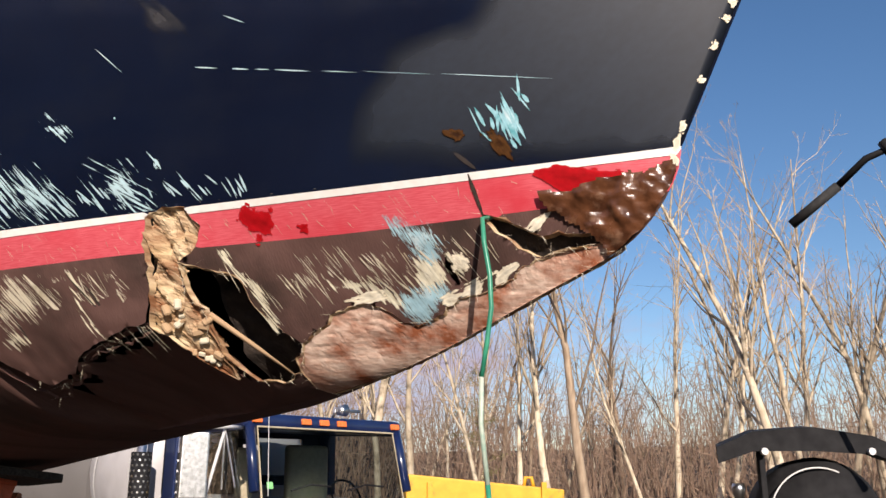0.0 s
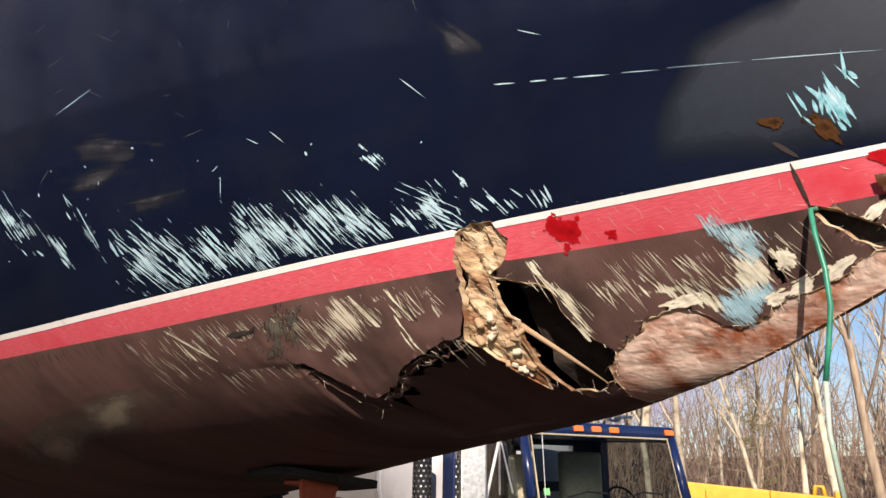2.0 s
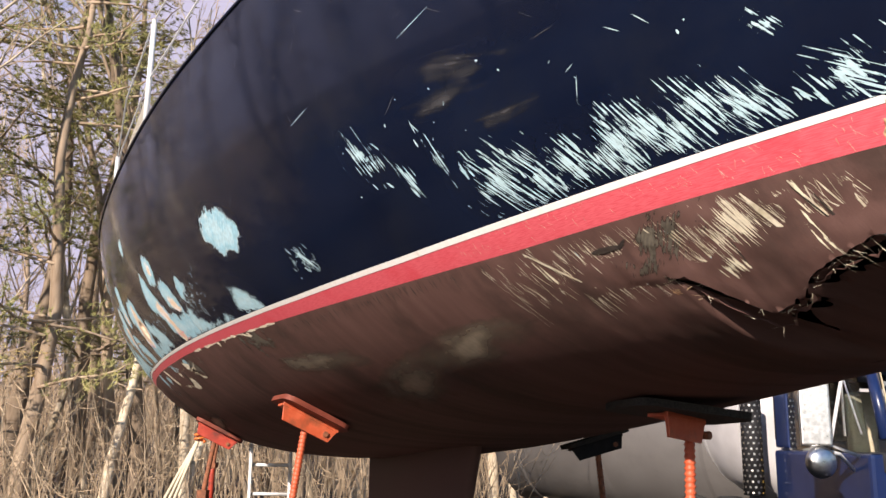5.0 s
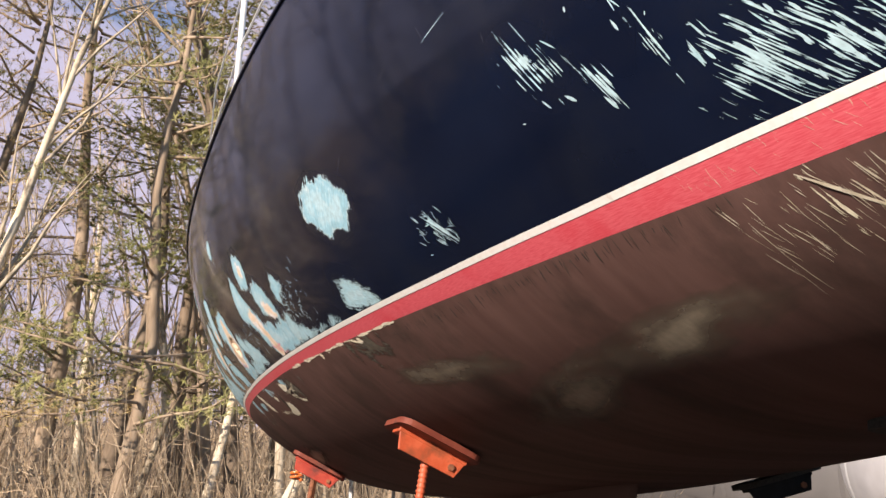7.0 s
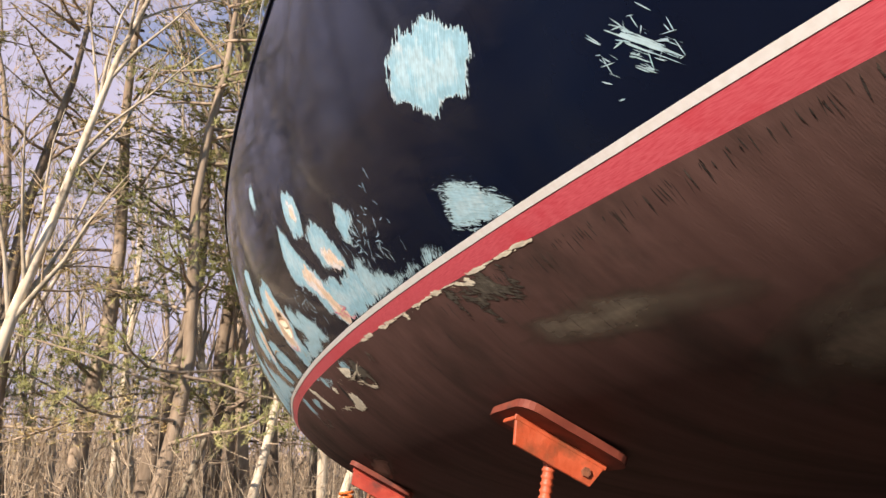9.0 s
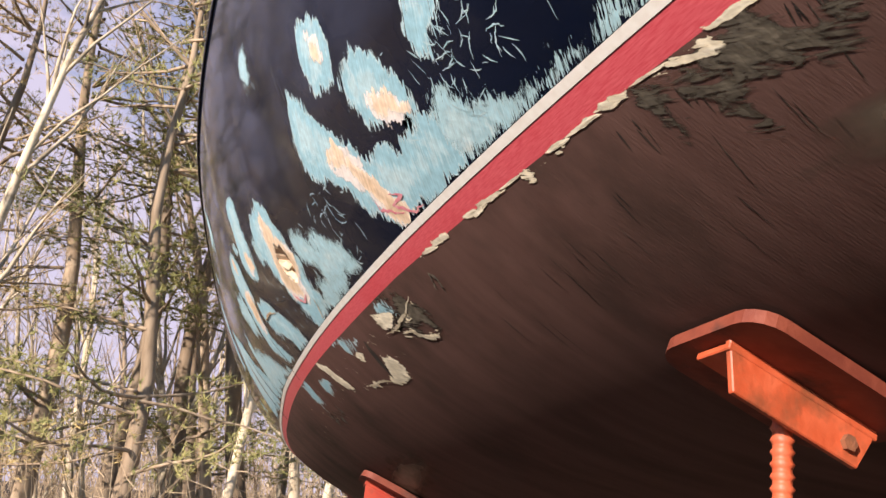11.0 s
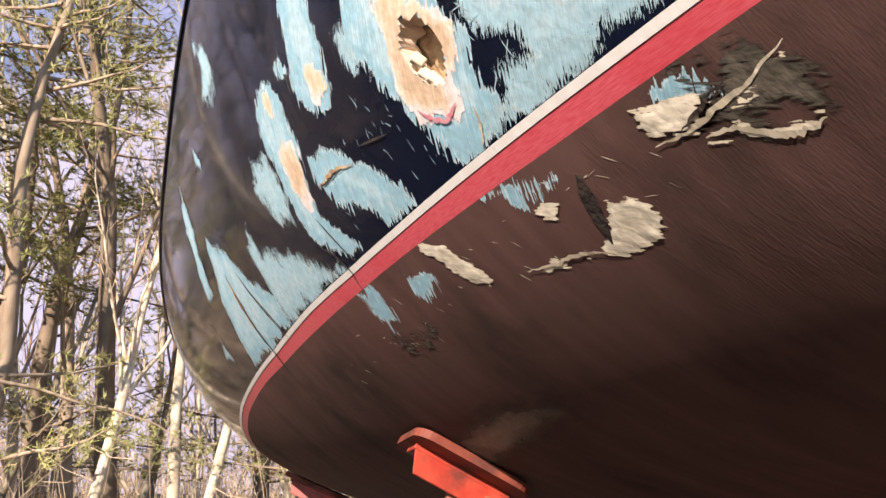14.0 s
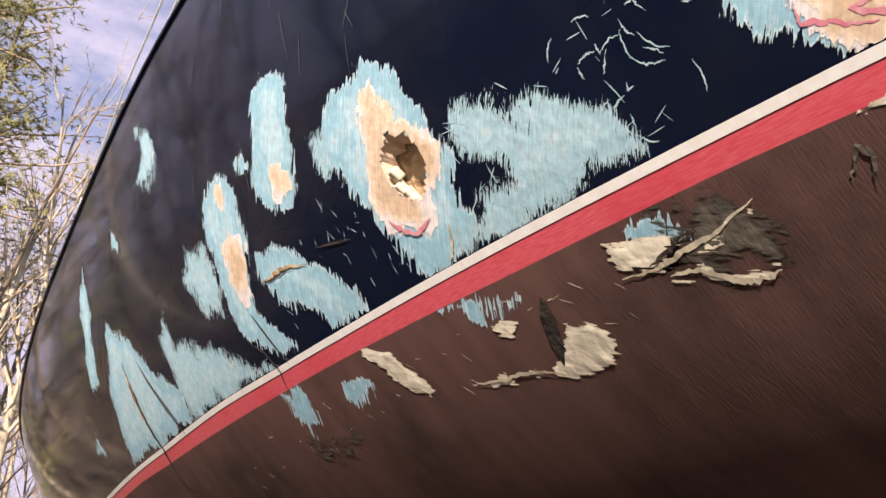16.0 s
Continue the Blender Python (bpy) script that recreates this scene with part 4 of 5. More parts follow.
# sanded and torn patches of the quarter, by their rough outlines
worn("blue", [(4.810, 0.298), (4.766, 0.262), (4.744, 0.203), (4.733, 0.148), (4.739, 0.102), (4.743, 0.056), (4.782, 0.006), (4.903, 0.000), (4.924, 0.036), (4.924, 0.079), (4.953, 0.134), (4.973, 0.187), (5.003, 0.238), (4.950, 0.282), (4.885, 0.299)])
worn("peach", [(4.826, 0.265), (4.818, 0.236), (4.800, 0.206), (4.756, 0.170), (4.738, 0.142), (4.764, 0.112), (4.810, 0.101), (4.824, 0.094), (4.824, 0.065), (4.865, 0.054), (4.906, 0.081), (4.922, 0.113), (4.903, 0.150), (4.884, 0.187), (4.875, 0.238)])
worn("gblue", [(5.004, 0.273), (4.972, 0.254), (4.981, 0.209), (5.007, 0.201), (5.019, 0.231)])
worn("gblue", [(4.700, 0.171), (4.647, 0.165), (4.591, 0.129), (4.534, 0.118), (4.504, 0.091), (4.449, 0.074), (4.447, 0.042), (4.438, 0.015), (4.442, 0.006), (4.586, 0.010), (4.709, 0.002), (4.766, 0.009), (4.726, 0.034), (4.655, 0.050), (4.655, 0.069), (4.700, 0.102), (4.720, 0.138)])
worn("blue", [(5.063, 0.418), (5.022, 0.379), (5.037, 0.324), (5.062, 0.264), (5.084, 0.214), (5.127, 0.191), (5.173, 0.201), (5.227, 0.231), (5.225, 0.273), (5.190, 0.300), (5.165, 0.366), (5.124, 0.412)])
worn("peach", [(5.143, 0.271), (5.102, 0.241), (5.112, 0.220), (5.175, 0.210), (5.168, 0.238)])
worn("blue", [(5.381, 0.351), (5.296, 0.323), (5.294, 0.268), (5.320, 0.202), (5.373, 0.146), (5.399, 0.090), (5.352, 0.045), (5.330, 0.019), (5.390, 0.004), (5.485, 0.067), (5.497, 0.120), (5.469, 0.201), (5.467, 0.269), (5.432, 0.326)])
worn("peach", [(5.358, 0.324), (5.326, 0.310), (5.343, 0.275), (5.382, 0.282)])
worn("peach", [(5.368, 0.237), (5.331, 0.217), (5.360, 0.163), (5.419, 0.118), (5.430, 0.165), (5.417, 0.216)])
worn("blue", [(5.313, 0.173), (5.240, 0.171), (5.172, 0.128), (5.120, 0.082), (5.075, 0.040), (5.079, 0.005), (5.196, 0.001), (5.207, 0.047), (5.291, 0.088), (5.340, 0.129)])
worn("gblue", [(5.574, 0.274), (5.478, 0.250), (5.489, 0.185), (5.531, 0.130), (5.602, 0.141), (5.607, 0.202), (5.647, 0.239)])
worn("gblue", [(5.813, 0.220), (5.812, 0.156), (5.640, 0.094), (5.529, 0.041), (5.436, 0.001), (5.627, 0.005), (5.936, 0.019), (5.924, 0.073), (5.904, 0.132), (5.898, 0.182)])
worn("blue", [(6.238, 0.339), (6.061, 0.231), (6.030, 0.153), (5.913, 0.083), (5.945, 0.021), (6.239, 0.027), (6.519, 0.049), (6.451, 0.148), (6.384, 0.222)])
worn("gblue", [(5.703, 0.634), (5.609, 0.573), (5.599, 0.491), (5.668, 0.466), (5.759, 0.509), (5.681, 0.546)])
worn("blue", [(6.362, 0.540), (6.339, 0.428), (6.429, 0.329), (6.475, 0.247), (6.595, 0.260), (6.482, 0.378), (6.460, 0.471)])
worn("blue", [(5.265, 0.334), (5.225, 0.335), (5.213, 0.308), (5.266, 0.316)])
worn("blue", [(6.010, 0.518), (5.973, 0.445), (6.037, 0.458)])
worn("gblue", [(6.748, 0.178), (6.733, 0.134), (6.751, 0.113), (6.813, 0.135)])
worn("blue", [(5.492, -0.022), (5.407, -0.035), (5.424, -0.101), (5.484, -0.109), (5.489, -0.064)])
worn("cream", [(5.162, -0.037), (5.084, -0.049), (5.079, -0.083), (5.058, -0.124), (5.102, -0.123), (5.136, -0.083)])
worn("blue", [(5.277, -0.063), (5.204, -0.064), (5.191, -0.083), (5.261, -0.100), (5.299, -0.089)])
worn("blue", [(4.916, -0.037), (4.831, -0.036), (4.762, -0.069), (4.783, -0.078), (4.842, -0.070), (4.864, -0.073), (4.882, -0.055)])
worn("cream", [(4.849, -0.085), (4.798, -0.092), (4.827, -0.098)])
worn("cream", [(4.720, -0.115), (4.666, -0.122), (4.660, -0.153), (4.695, -0.174), (4.755, -0.171), (4.829, -0.150), (4.764, -0.144)])
worn("cream", [(4.970, -0.135), (4.832, -0.147), (4.785, -0.163), (4.840, -0.158)])
worn("grey", [(4.452, -0.035), (4.402, -0.046), (4.351, -0.077), (4.348, -0.106), (4.374, -0.139), (4.432, -0.142), (4.513, -0.112), (4.553, -0.087), (4.489, -0.054)])
worn("blue", [(4.551, -0.044), (4.471, -0.054), (4.462, -0.079), (4.523, -0.077)])
worn("cream", [(4.584, -0.049), (4.546, -0.062), (4.489, -0.072), (4.476, -0.087), (4.546, -0.099), (4.580, -0.094)])
worn("cream", [(4.542, -0.095), (4.472, -0.099), (4.402, -0.089), (4.358, -0.075), (4.373, -0.083), (4.458, -0.102), (4.522, -0.103)])
worn("cream", [(4.440, -0.134), (4.383, -0.132), (4.389, -0.144), (4.434, -0.143)])
worn("cream", [(4.520, -0.110), (4.480, -0.115), (4.442, -0.135), (4.481, -0.124)])
worn("grey", [(5.494, -0.113), (5.387, -0.116), (5.341, -0.145), (5.392, -0.166), (5.508, -0.160), (5.528, -0.134)])
worn("blue", [(4.093, 0.384), (4.038, 0.338), (4.044, 0.287), (4.050, 0.247), (4.138, 0.236), (4.181, 0.269), (4.182, 0.331), (4.155, 0.375)])
worn("peach", [(4.094, 0.356), (4.079, 0.313), (4.095, 0.280), (4.127, 0.298), (4.117, 0.329)])
worn("blue", [(4.020, 0.257), (3.943, 0.224), (3.904, 0.177), (3.891, 0.132), (3.902, 0.095), (3.974, 0.110), (4.073, 0.139), (4.080, 0.187), (4.065, 0.233)])
worn("peach", [(3.997, 0.168), (3.950, 0.152), (3.914, 0.105), (3.945, 0.096), (4.000, 0.127), (4.013, 0.149)])
worn("blue", [(4.306, 0.350), (4.249, 0.271), (4.187, 0.192), (4.137, 0.126), (4.013, 0.091), (3.903, 0.091), (3.871, 0.066), (3.876, -0.004), (4.167, -0.001), (4.210, 0.022), (4.267, 0.104), (4.401, 0.183), (4.380, 0.248), (4.340, 0.305)])
worn("peach", [(4.216, 0.183), (4.179, 0.141), (4.166, 0.097), (4.134, 0.052), (4.098, 0.002), (4.178, 0.021), (4.196, 0.055), (4.225, 0.121), (4.272, 0.164)])
worn("gblue", [(3.903, 0.091), (3.809, 0.090), (3.755, 0.039), (3.667, 0.018), (3.617, 0.009), (3.564, 0.018), (3.509, 0.009), (3.455, 0.006), (3.409, -0.014), (3.749, -0.008), (3.901, -0.003), (3.923, 0.043)])
worn("blue", [(3.768, 0.221), (3.690, 0.176), (3.740, 0.141), (3.787, 0.121), (3.815, 0.143), (3.807, 0.180)])
worn("gblue", [(4.472, 0.538), (4.481, 0.444), (4.541, 0.455), (4.535, 0.531)])
worn("grey", [(3.382, -0.068), (3.330, -0.067), (3.235, -0.116), (3.273, -0.144), (3.315, -0.145), (3.357, -0.124), (3.428, -0.132), (3.508, -0.104), (3.537, -0.075)])
worn("cream", [(3.801, -0.057), (3.707, -0.060), (3.682, -0.061), (3.731, -0.065), (3.783, -0.061)])
worn("cream", [(3.555, -0.058), (3.464, -0.065), (3.450, -0.069), (3.484, -0.067), (3.538, -0.062)])
worn("cream", [(3.458, -0.061), (3.390, -0.064), (3.388, -0.075), (3.410, -0.082), (3.435, -0.072)])
def seam(points, width, mat, name, label, off=.0032):
    """A thin crooked line on the skin through a few points."""
    r = random.Random(len(points) + int(points[0][0] * 1000))
    V, F, U = [], [], []
    for (a, b), (c, d) in zip(points, points[1:]):
        for k in range(6):
            s, h = a + (c - a) * k / 6 + r.gauss(0, min(width * .3, .0012)), b + (d - b) * k / 6 + r.gauss(0, min(width * .3, .0012))
            U.append((s, h))
    U.append(points[-1])
    n = len(U)
    for i, (s, h) in enumerate(U):
        (a, b), (c, d) = U[max(i - 1, 0)], U[min(i + 1, n - 1)]
        ln = math.hypot(c - a, d - b) or 1
        w = width * (.15 + math.sin(math.pi * i / (n - 1)) * r.uniform(.4, 1)) / 2
        V += [hull_point(s - (d - b) / ln * w, h + (c - a) / ln * w, off), hull_point(s + (d - b) / ln * w, h - (c - a) / ln * w, off)]
    F = [(2 * i, 2 * i + 1, 2 * i + 3, 2 * i + 2) for i in range(n - 1)]
    return pymesh(name, V, F, mat, boat, label, True, [q for q in U for _ in (0, 1)])


ROSE = material("rose_paint_edge", (0.62, 0.16, 0.22), (0.72, 0.36, 0.38), rough=.6, scale=60, uv=True)
seam([(6.215, .227), (6.219, .149), (6.236, .082), (6.231, .019), (6.256, -.052), (6.229, -.083)], .016, DARKIN, "crack", "dark open crack")
seam([(6.225, .215), (6.232, .150), (6.250, .085)], .022, CORE, "crack_edge", "splintered tan crack edge", .0028)
seam([(6.063, .122), (6.037, .049), (6.032, .009)], .010, DARKIN, "crack", "dark open crack")
seam([(5.326, .130), (5.292, .126), (5.244, .125), (5.206, .119), (5.165, .107)], .0075, CORE, "crack", "torn crack in the primer")
seam([(5.32, .127), (5.290, .122), (5.244, .121), (5.21, .116)], .0035, DARKIN, "crack", "dark open crack", .0036)
seam([(5.485, .067), (5.448, .035), (5.436, .001), (5.449, -.032)], .006, DARKIN, "crack", "dark open crack")
seam([(4.799, .048), (4.811, .024), (4.839, .005)], .006, CREAM, "crack", "raised cream crack")
seam([(4.913, .09), (4.898, .071), (4.869, .055), (4.826, .064)], .009, ROSE, "rose_edge", "rose-red edge of feathered paint")
seam([(4.14, .049), (4.099, .033), (4.150, .032), (4.102, .003), (4.062, .002)], .007, ROSE, "rose_edge", "rose-red edge of feathered paint")
seam([(4.199, .061), (4.202, .042), (4.176, .032), (4.159, .021), (4.133, .014)], .006, ROSE, "rose_edge", "rose-red edge of feathered paint")
seam([(4.250, -.093), (4.224, -.070), (4.215, -.079), (4.231, -.105)], .008, GREYRUB, "rub_mark", "dark grey rub mark")
seam([(4.968, -0.136), (4.894, -0.144), (4.834, -0.148), (4.781, -0.164)], .005, CREAM, "torn_edge", "thin torn cream edge")
seam([(4.586, -0.094), (4.536, -0.098), (4.482, -0.095), (4.426, -0.088), (4.360, -0.074)], .006, CREAM, "torn_edge", "thin torn cream edge")
seam([(4.542, -0.095), (4.494, -0.085), (4.444, -0.076)], .005, DARKIN, "crack", "dark open crack", .0042)
seam([(4.520, -0.110), (4.480, -0.115), (4.443, -0.136), (4.419, -0.144), (4.385, -0.141)], .008, CREAM, "torn_edge", "thin torn cream edge")
curls = random.Random(77)
for s0, s1, h0, h1, count in ((4.35, 4.47, .03, .14, 16), (3.62, 3.80, .04, .16, 34), (4.22, 4.40, .05, .16, 8)):
    for _ in range(count):
        cs, ch, r0, a0 = curls.uniform(s0, s1), curls.uniform(h0, h1), curls.uniform(.02, .045), curls.uniform(0, math.tau)
        turn = curls.uniform(.5, 1.3)
        pts = [(cs + r0 * math.cos(a0 + turn * k / 3), max(ch + r0 * math.sin(a0 + turn * k / 3), stripe_top(cs) + .004)) for k in range(4)]
        seam(pts, .0024, SCRAPE, "curled_scratch", "curled pale sanding scratch", .0014)
# worn and torn skin of the crushed bow
DOWN = (-.34, -.94)
worn("gblue", [(.502, -.076), (.446, -.076), (.440, -.116), (.454, -.133), (.482, -.125)], .005, .004, DOWN)
worn("gblue", [(.551, -.172), (.504, -.186), (.442, -.192), (.500, -.224), (.533, -.226)], .005, .004, DOWN)
worn("chip", [(.492, -.124), (.445, -.125), (.434, -.174), (.469, -.200), (.502, -.181)], .005, 0, DOWN)
worn("chip", [(.651, -.163), (.592, -.148), (.545, -.178), (.541, -.205), (.606, -.176)], .005, 0, DOWN)
worn("chip", [(.839, -.078), (.813, -.090), (.775, -.143), (.774, -.213), (.795, -.235), (.800, -.150), (.826, -.120)], .005, 0, DOWN)
worn("chip", [(.731, -.137), (.701, -.159), (.717, -.172), (.737, -.161)], .004, 0, DOWN)
worn("chip", [(.425, -.130), (.395, -.120), (.385, -.150), (.415, -.165)], .004, 0, DOWN)
worn("chip", [(1.135, -.100), (1.120, -.105), (1.110, -.140), (1.125, -.180), (1.100, -.222), (1.125, -.215), (1.145, -.180)], .004, 0, DOWN)
worn("chip", [(1.785, -.088), (1.765, -.092), (1.750, -.160), (1.748, -.222), (1.762, -.160)], .004, 0, DOWN)
worn("chip", [(1.345, -.200), (1.310, -.190), (1.300, -.205), (1.350, -.222)], .004, 0, DOWN)
worn("gblue", [(4.68, .056), (4.559, .042), (4.537, .006), (4.708, .003), (4.782, .006), (4.816, .025), (4.761, .038)])
# the dulled panel at the bow and soft-edged grey marks on the navy
worn("dull", [(.38, .46), (.40, .28), (.516, .247), (.566, .147), (.575, .03), (.33, .0), (-.05, -.03), (-.05, .46)], .02)
for s, h, ps, ph, qs, qh in ((1.75, .325, -.15, -.03, .02, -.03), (1.80, .27, -.13, -.01, .02, -.025), (1.64, .19, -.09, .0, .01, -.02), (.92, .35, -.05, -.05, .02, -.012)):
    patch("soft_mark", s, h, ps, ph, qs, qh)


# ---- jack stands ----
def jack_stand(s, h, group, pad_mat, top_mat, label, side=1, flat_pad=False, size=.30, spin=0.0, rod_at=0.0, arm=.95):
    p, q1, q2 = Vector(hull_point(s, h, 0, side)), Vector(hull_point(s + .1, h, 0, side)), Vector(hull_point(s, h + .03, 0, side))
    along = (q1 - p).normalized()
    up = (q2 - p).normalized()
    nrm = along.cross(up).normalized()
    if nrm.z > 0:
        nrm = -nrm
    across = nrm.cross(along).normalized()
    m = Matrix((across, -along, nrm)).transposed().to_4x4()
    m.translation = p + nrm * .012
    board = m.copy()
    m = m @ Matrix.Rotation(math.radians(spin), 4, "Z")
    foot = p + nrm * .22
    foot.z = 0
    st = thing("jack_stand", Matrix.Translation(foot), label, "jack stand", group)
    pad = bmesh.new()
    corner = [(math.copysign(size * .56 - .05, cx) + .05 * math.cos(a), math.copysign(size * .40 - .05, cy) + .05 * math.sin(a)) for cx, cy, a0 in ((1, 1, 0), (-1, 1, 90), (-1, -1, 180), (1, -1, 270)) for a in [math.radians(a0 + k * 18) for k in range(6)]]
    rim = [pad.verts.new((cx, cy, -.008)) for cx, cy in corner]
    pad.faces.new(rim)
    ex = bmesh.ops.extrude_face_region(pad, geom=pad.faces[:])
    bmesh.ops.translate(pad, verts=[v for v in ex["geom"] if isinstance(v, bmesh.types.BMVert)], vec=(0, 0, .022))
    bmesh.ops.recalc_face_normals(pad, faces=pad.faces[:])
    pad.transform(board)
    part("pad", pad, pad_mat, st, "")
    bar = bmesh.new()
    box((size * arm, .012, .075), m @ Matrix.Translation((0, .03, .05)), .002, 1, bm=bar)
    box((size * arm, .075, .012), m @ Matrix.Translation((0, 0, .024)), .002, 1, bm=bar)
    back_m = m.inverted()
    for v in bar.verts:
        q = back_m @ v.co
        if q.z > .06:
            q.x *= .82
            v.co = m @ q
    part("bracket", bar, top_mat, st)
    part("bolt", sweep([m @ Vector((size * .3, .020, .06)), m @ Vector((size * .3, .045, .06))], .013, 6), RUST, st)
    head = m @ Vector((size * rod_at, 0, .058))
    drop = Vector((nrm.x * .12, nrm.y * .12, -.35))
    rod = bmesh.new()
    pts = [head + drop * (k / 60) for k in range(61)]
    sweep(pts, [.0145 if k % 3 else .0185 for k in range(61)], 10, bm=rod)
    part("threaded_rod", rod, top_mat if top_mat is ORANGE else RUST, st, "", True)
    knee = head + drop
    part("post", sweep([knee, knee + drop.normalized() * .05, Vector((foot.x, foot.y, .35))], .026, 12), top_mat, st, "", True)
    nut = sweep([knee + Vector((0, 0, .02)), knee - Vector((0, 0, .03))], .04, 6)
    part("nut", nut, RUST, st)
    for k in range(3):
        a = k * math.tau / 3 + .4
        part("leg", sweep([Vector((foot.x, foot.y, .75)), Vector((foot.x + .42 * math.cos(a), foot.y + .42 * math.sin(a), .02))], .022, 8), top_mat, st, "", True)
    return st


jack_stand(3.81, -.335, "jack stands under the hull", PADRED, ORANGE, "orange-painted steel jack stand with threaded rod under the hull")
jack_stand(5.90, -.318, "jack stands under the hull", PADRED, DEEPRED, "red-orange steel jack stand under the stern quarter")
jack_stand(2.22, -.405, "jack stands under the hull", CARPET, ORANGE, "orange jack stand with dark carpeted pad under the bow", size=.34, spin=-20, rod_at=.18, arm=.55)
jack_stand(4.05, -.41, "jack stands under the hull", CARPET, BLACKSTEEL, "black steel jack stand on the far side", side=-1)
jack_stand(8.35, -.12, "jack stands under the hull", PADRED, DEEPRED, "red steel jack stand under the counter of the stern")
blocks = thing("keel_blocks", (*boat_place(5.3, 0, 0)[:2], 0), "stacked weathered timber blocks under the keel", "timber blocks")
for k in range(3):
    c = boat_place(4.6 + .7 * k, 0, 0)
    base = boat_place(4.6 + .7 * k, 0, -1.80).z
    part("timber", box((.3, .8, base), Matrix.Translation((c.x, c.y, base / 2)) @ pose(0, 0, 0, 0, 0, -36), .01), DARKBARK, blocks)

# ---- truck ----
TRUCK = pose(-1.95, 8.9, -.06, 0, 0, 42)
truck = thing("tank_truck", TRUCK, "old blue tank truck with a white tank and chrome mirrors", "truck")


def tp(name, bm, mat, label="", parent=None, smooth=False):
    return part(name, turned(bm, TRUCK), mat, parent or truck, label, smooth)


W = 2.05
roof = box((W, 1.85, .16), Matrix.Translation((W / 2, 1.0, 2.46)), .07, 4)
for v in roof.verts:
    v.co.z += .05 * math.cos((v.co.x - W / 2) / W * math.pi) - .02
tp("cab_roof", roof, BLUE, "", smooth=True)
low = bmesh.new()
box((W + .04, 1.85, .85), Matrix.Translation((W / 2, 1.0, 1.18)), .04, 2, bm=low)
box((W - .3, 1.5, .75), Matrix.Translation((W / 2, -.6, 1.25)), .1, 3, bm=low)
tp("cab_body", low, BLUE)
back = bmesh.new()
for x, w in ((.5, 1.0), (W - .18, .36)):
    box((w, .06, .75), Matrix.Translation((x, 1.9, 2.08)), .01, 1, bm=back)
box((W, .06, .12), Matrix.Translation((W / 2, 1.9, 1.8)), .01, 1, bm=back)
box((W, .06, .12), Matrix.Translation((W / 2, 1.9, 2.36)), .01, 1, bm=back)
tp("cab_back", back, DARKTRIM)
for x in (.05, W - .05):
    tp("pillar", sweep([(x, -.08, 1.74), (x + (.02 if x < 1 else -.02), .12, 2.42)], .055, 8), BLUE, smooth=True)
    tp("rear_pillar", box((.10, .3, .75), Matrix.Translation((x, 1.78, 2.0)), .03), BLUE)
    tp("door_frame", sweep([(x, .2, 2.38), (x, 1.7, 2.38)], .03, 6), BLUE)
ws = bmesh.new()
q = [ws.verts.new(p) for p in ((.12, -.11, 1.60), (W - .12, -.11, 1.60), (W - .14, .10, 2.38), (.14, .10, 2.38))]
ws.faces.new(q)
pane = tp("windshield", ws, GLASS, "tinted windshield")
tp("gasket", sweep([(.12, -.125, 1.60), (W - .12, -.125, 1.60), (W - .14, .085, 2.385), (.14, .085, 2.385), (.12, -.125, 1.60)], .012, 6), SEATCLOTH, "tan windshield gasket", pane)
sg = bmesh.new()
sg.faces.new([sg.verts.new(p) for p in ((0.02, .12, 1.60), (0.02, 1.64, 1.60), (0.02, 1.64, 2.34), (0.02, .26, 2.34))])
tp("side_window", sg, GLASS)
tp("vent_bar", sweep([(0.0, .5, 1.76), (.0, .5, 2.36)], .012, 6), CHROME)
tp("vent_bar", sweep([(0.0, .22, 1.78), (.0, .48, 2.34)], .010, 6), CHROME)
for x in (.5, 1.4):
    seat = bmesh.new()
    box((.55, .16, .75), Matrix.Translation((x, 1.25, 1.85)), .06, 3, bm=seat)
    box((.55, .5, .16), Matrix.Translation((x, 1.0, 1.5)), .05, 3, bm=seat)
    tp("seat", seat, SEATCLOTH, "tan vinyl seat", smooth=True)
tp("dashboard", box((W - .2, .4, .2), Matrix.Translation((W / 2, .18, 1.52)), .05, 3), DARKTRIM, smooth=True)
ring = [(1.5 + .19 * math.cos(a), .48 + .1 * math.sin(a), 1.68 + .16 * math.sin(a)) for a in np.linspace(0, math.tau, 25)]
tp("steering_wheel", sweep(ring, .014, 6), DARKTRIM, smooth=True)
for x in (.12, .72, .95, 1.18, W - .12):
    tp("clearance_light", box((.12, .03, .065), Matrix.Translation((x, .065, 2.455)) @ pose(0, 0, 0, -12), .01, 2), AMBER, "orange clearance light")
arm = bmesh.new()
sweep([(0.0, .16, 2.37), (-.22, .02, 2.36), (-.62, -.10, 2.33)], .021, 8, bm=arm)
sweep([(-.60, -.10, 1.64), (-.30, .10, 1.60), (-.02, .35, 1.45)], .018, 8, bm=arm)
sweep([(-.24, .05, 2.34), (-.45, -.02, 1.68), (-.02, .25, 1.58)], .017, 8, bm=arm)
bracket = tp("mirror_bracket", arm, ALU, "white tubular mirror bracket", smooth=True)
tp("mirror", box((.26, .06, .62), Matrix.Translation((-.62, -.10, 1.98)) @ pose(0, 0, 0, 0, 0, -20), .02, 3), CHROME, "chrome west coast mirror")
disc = sweep([(-.58, -.15, 1.53), (-.58, -.14, 1.53), (-.58, -.11, 1.53), (-.58, -.07, 1.53)], [.03, .10, .135, .14], 24)
tp("convex_mirror", disc, CHROME, "", smooth=True)
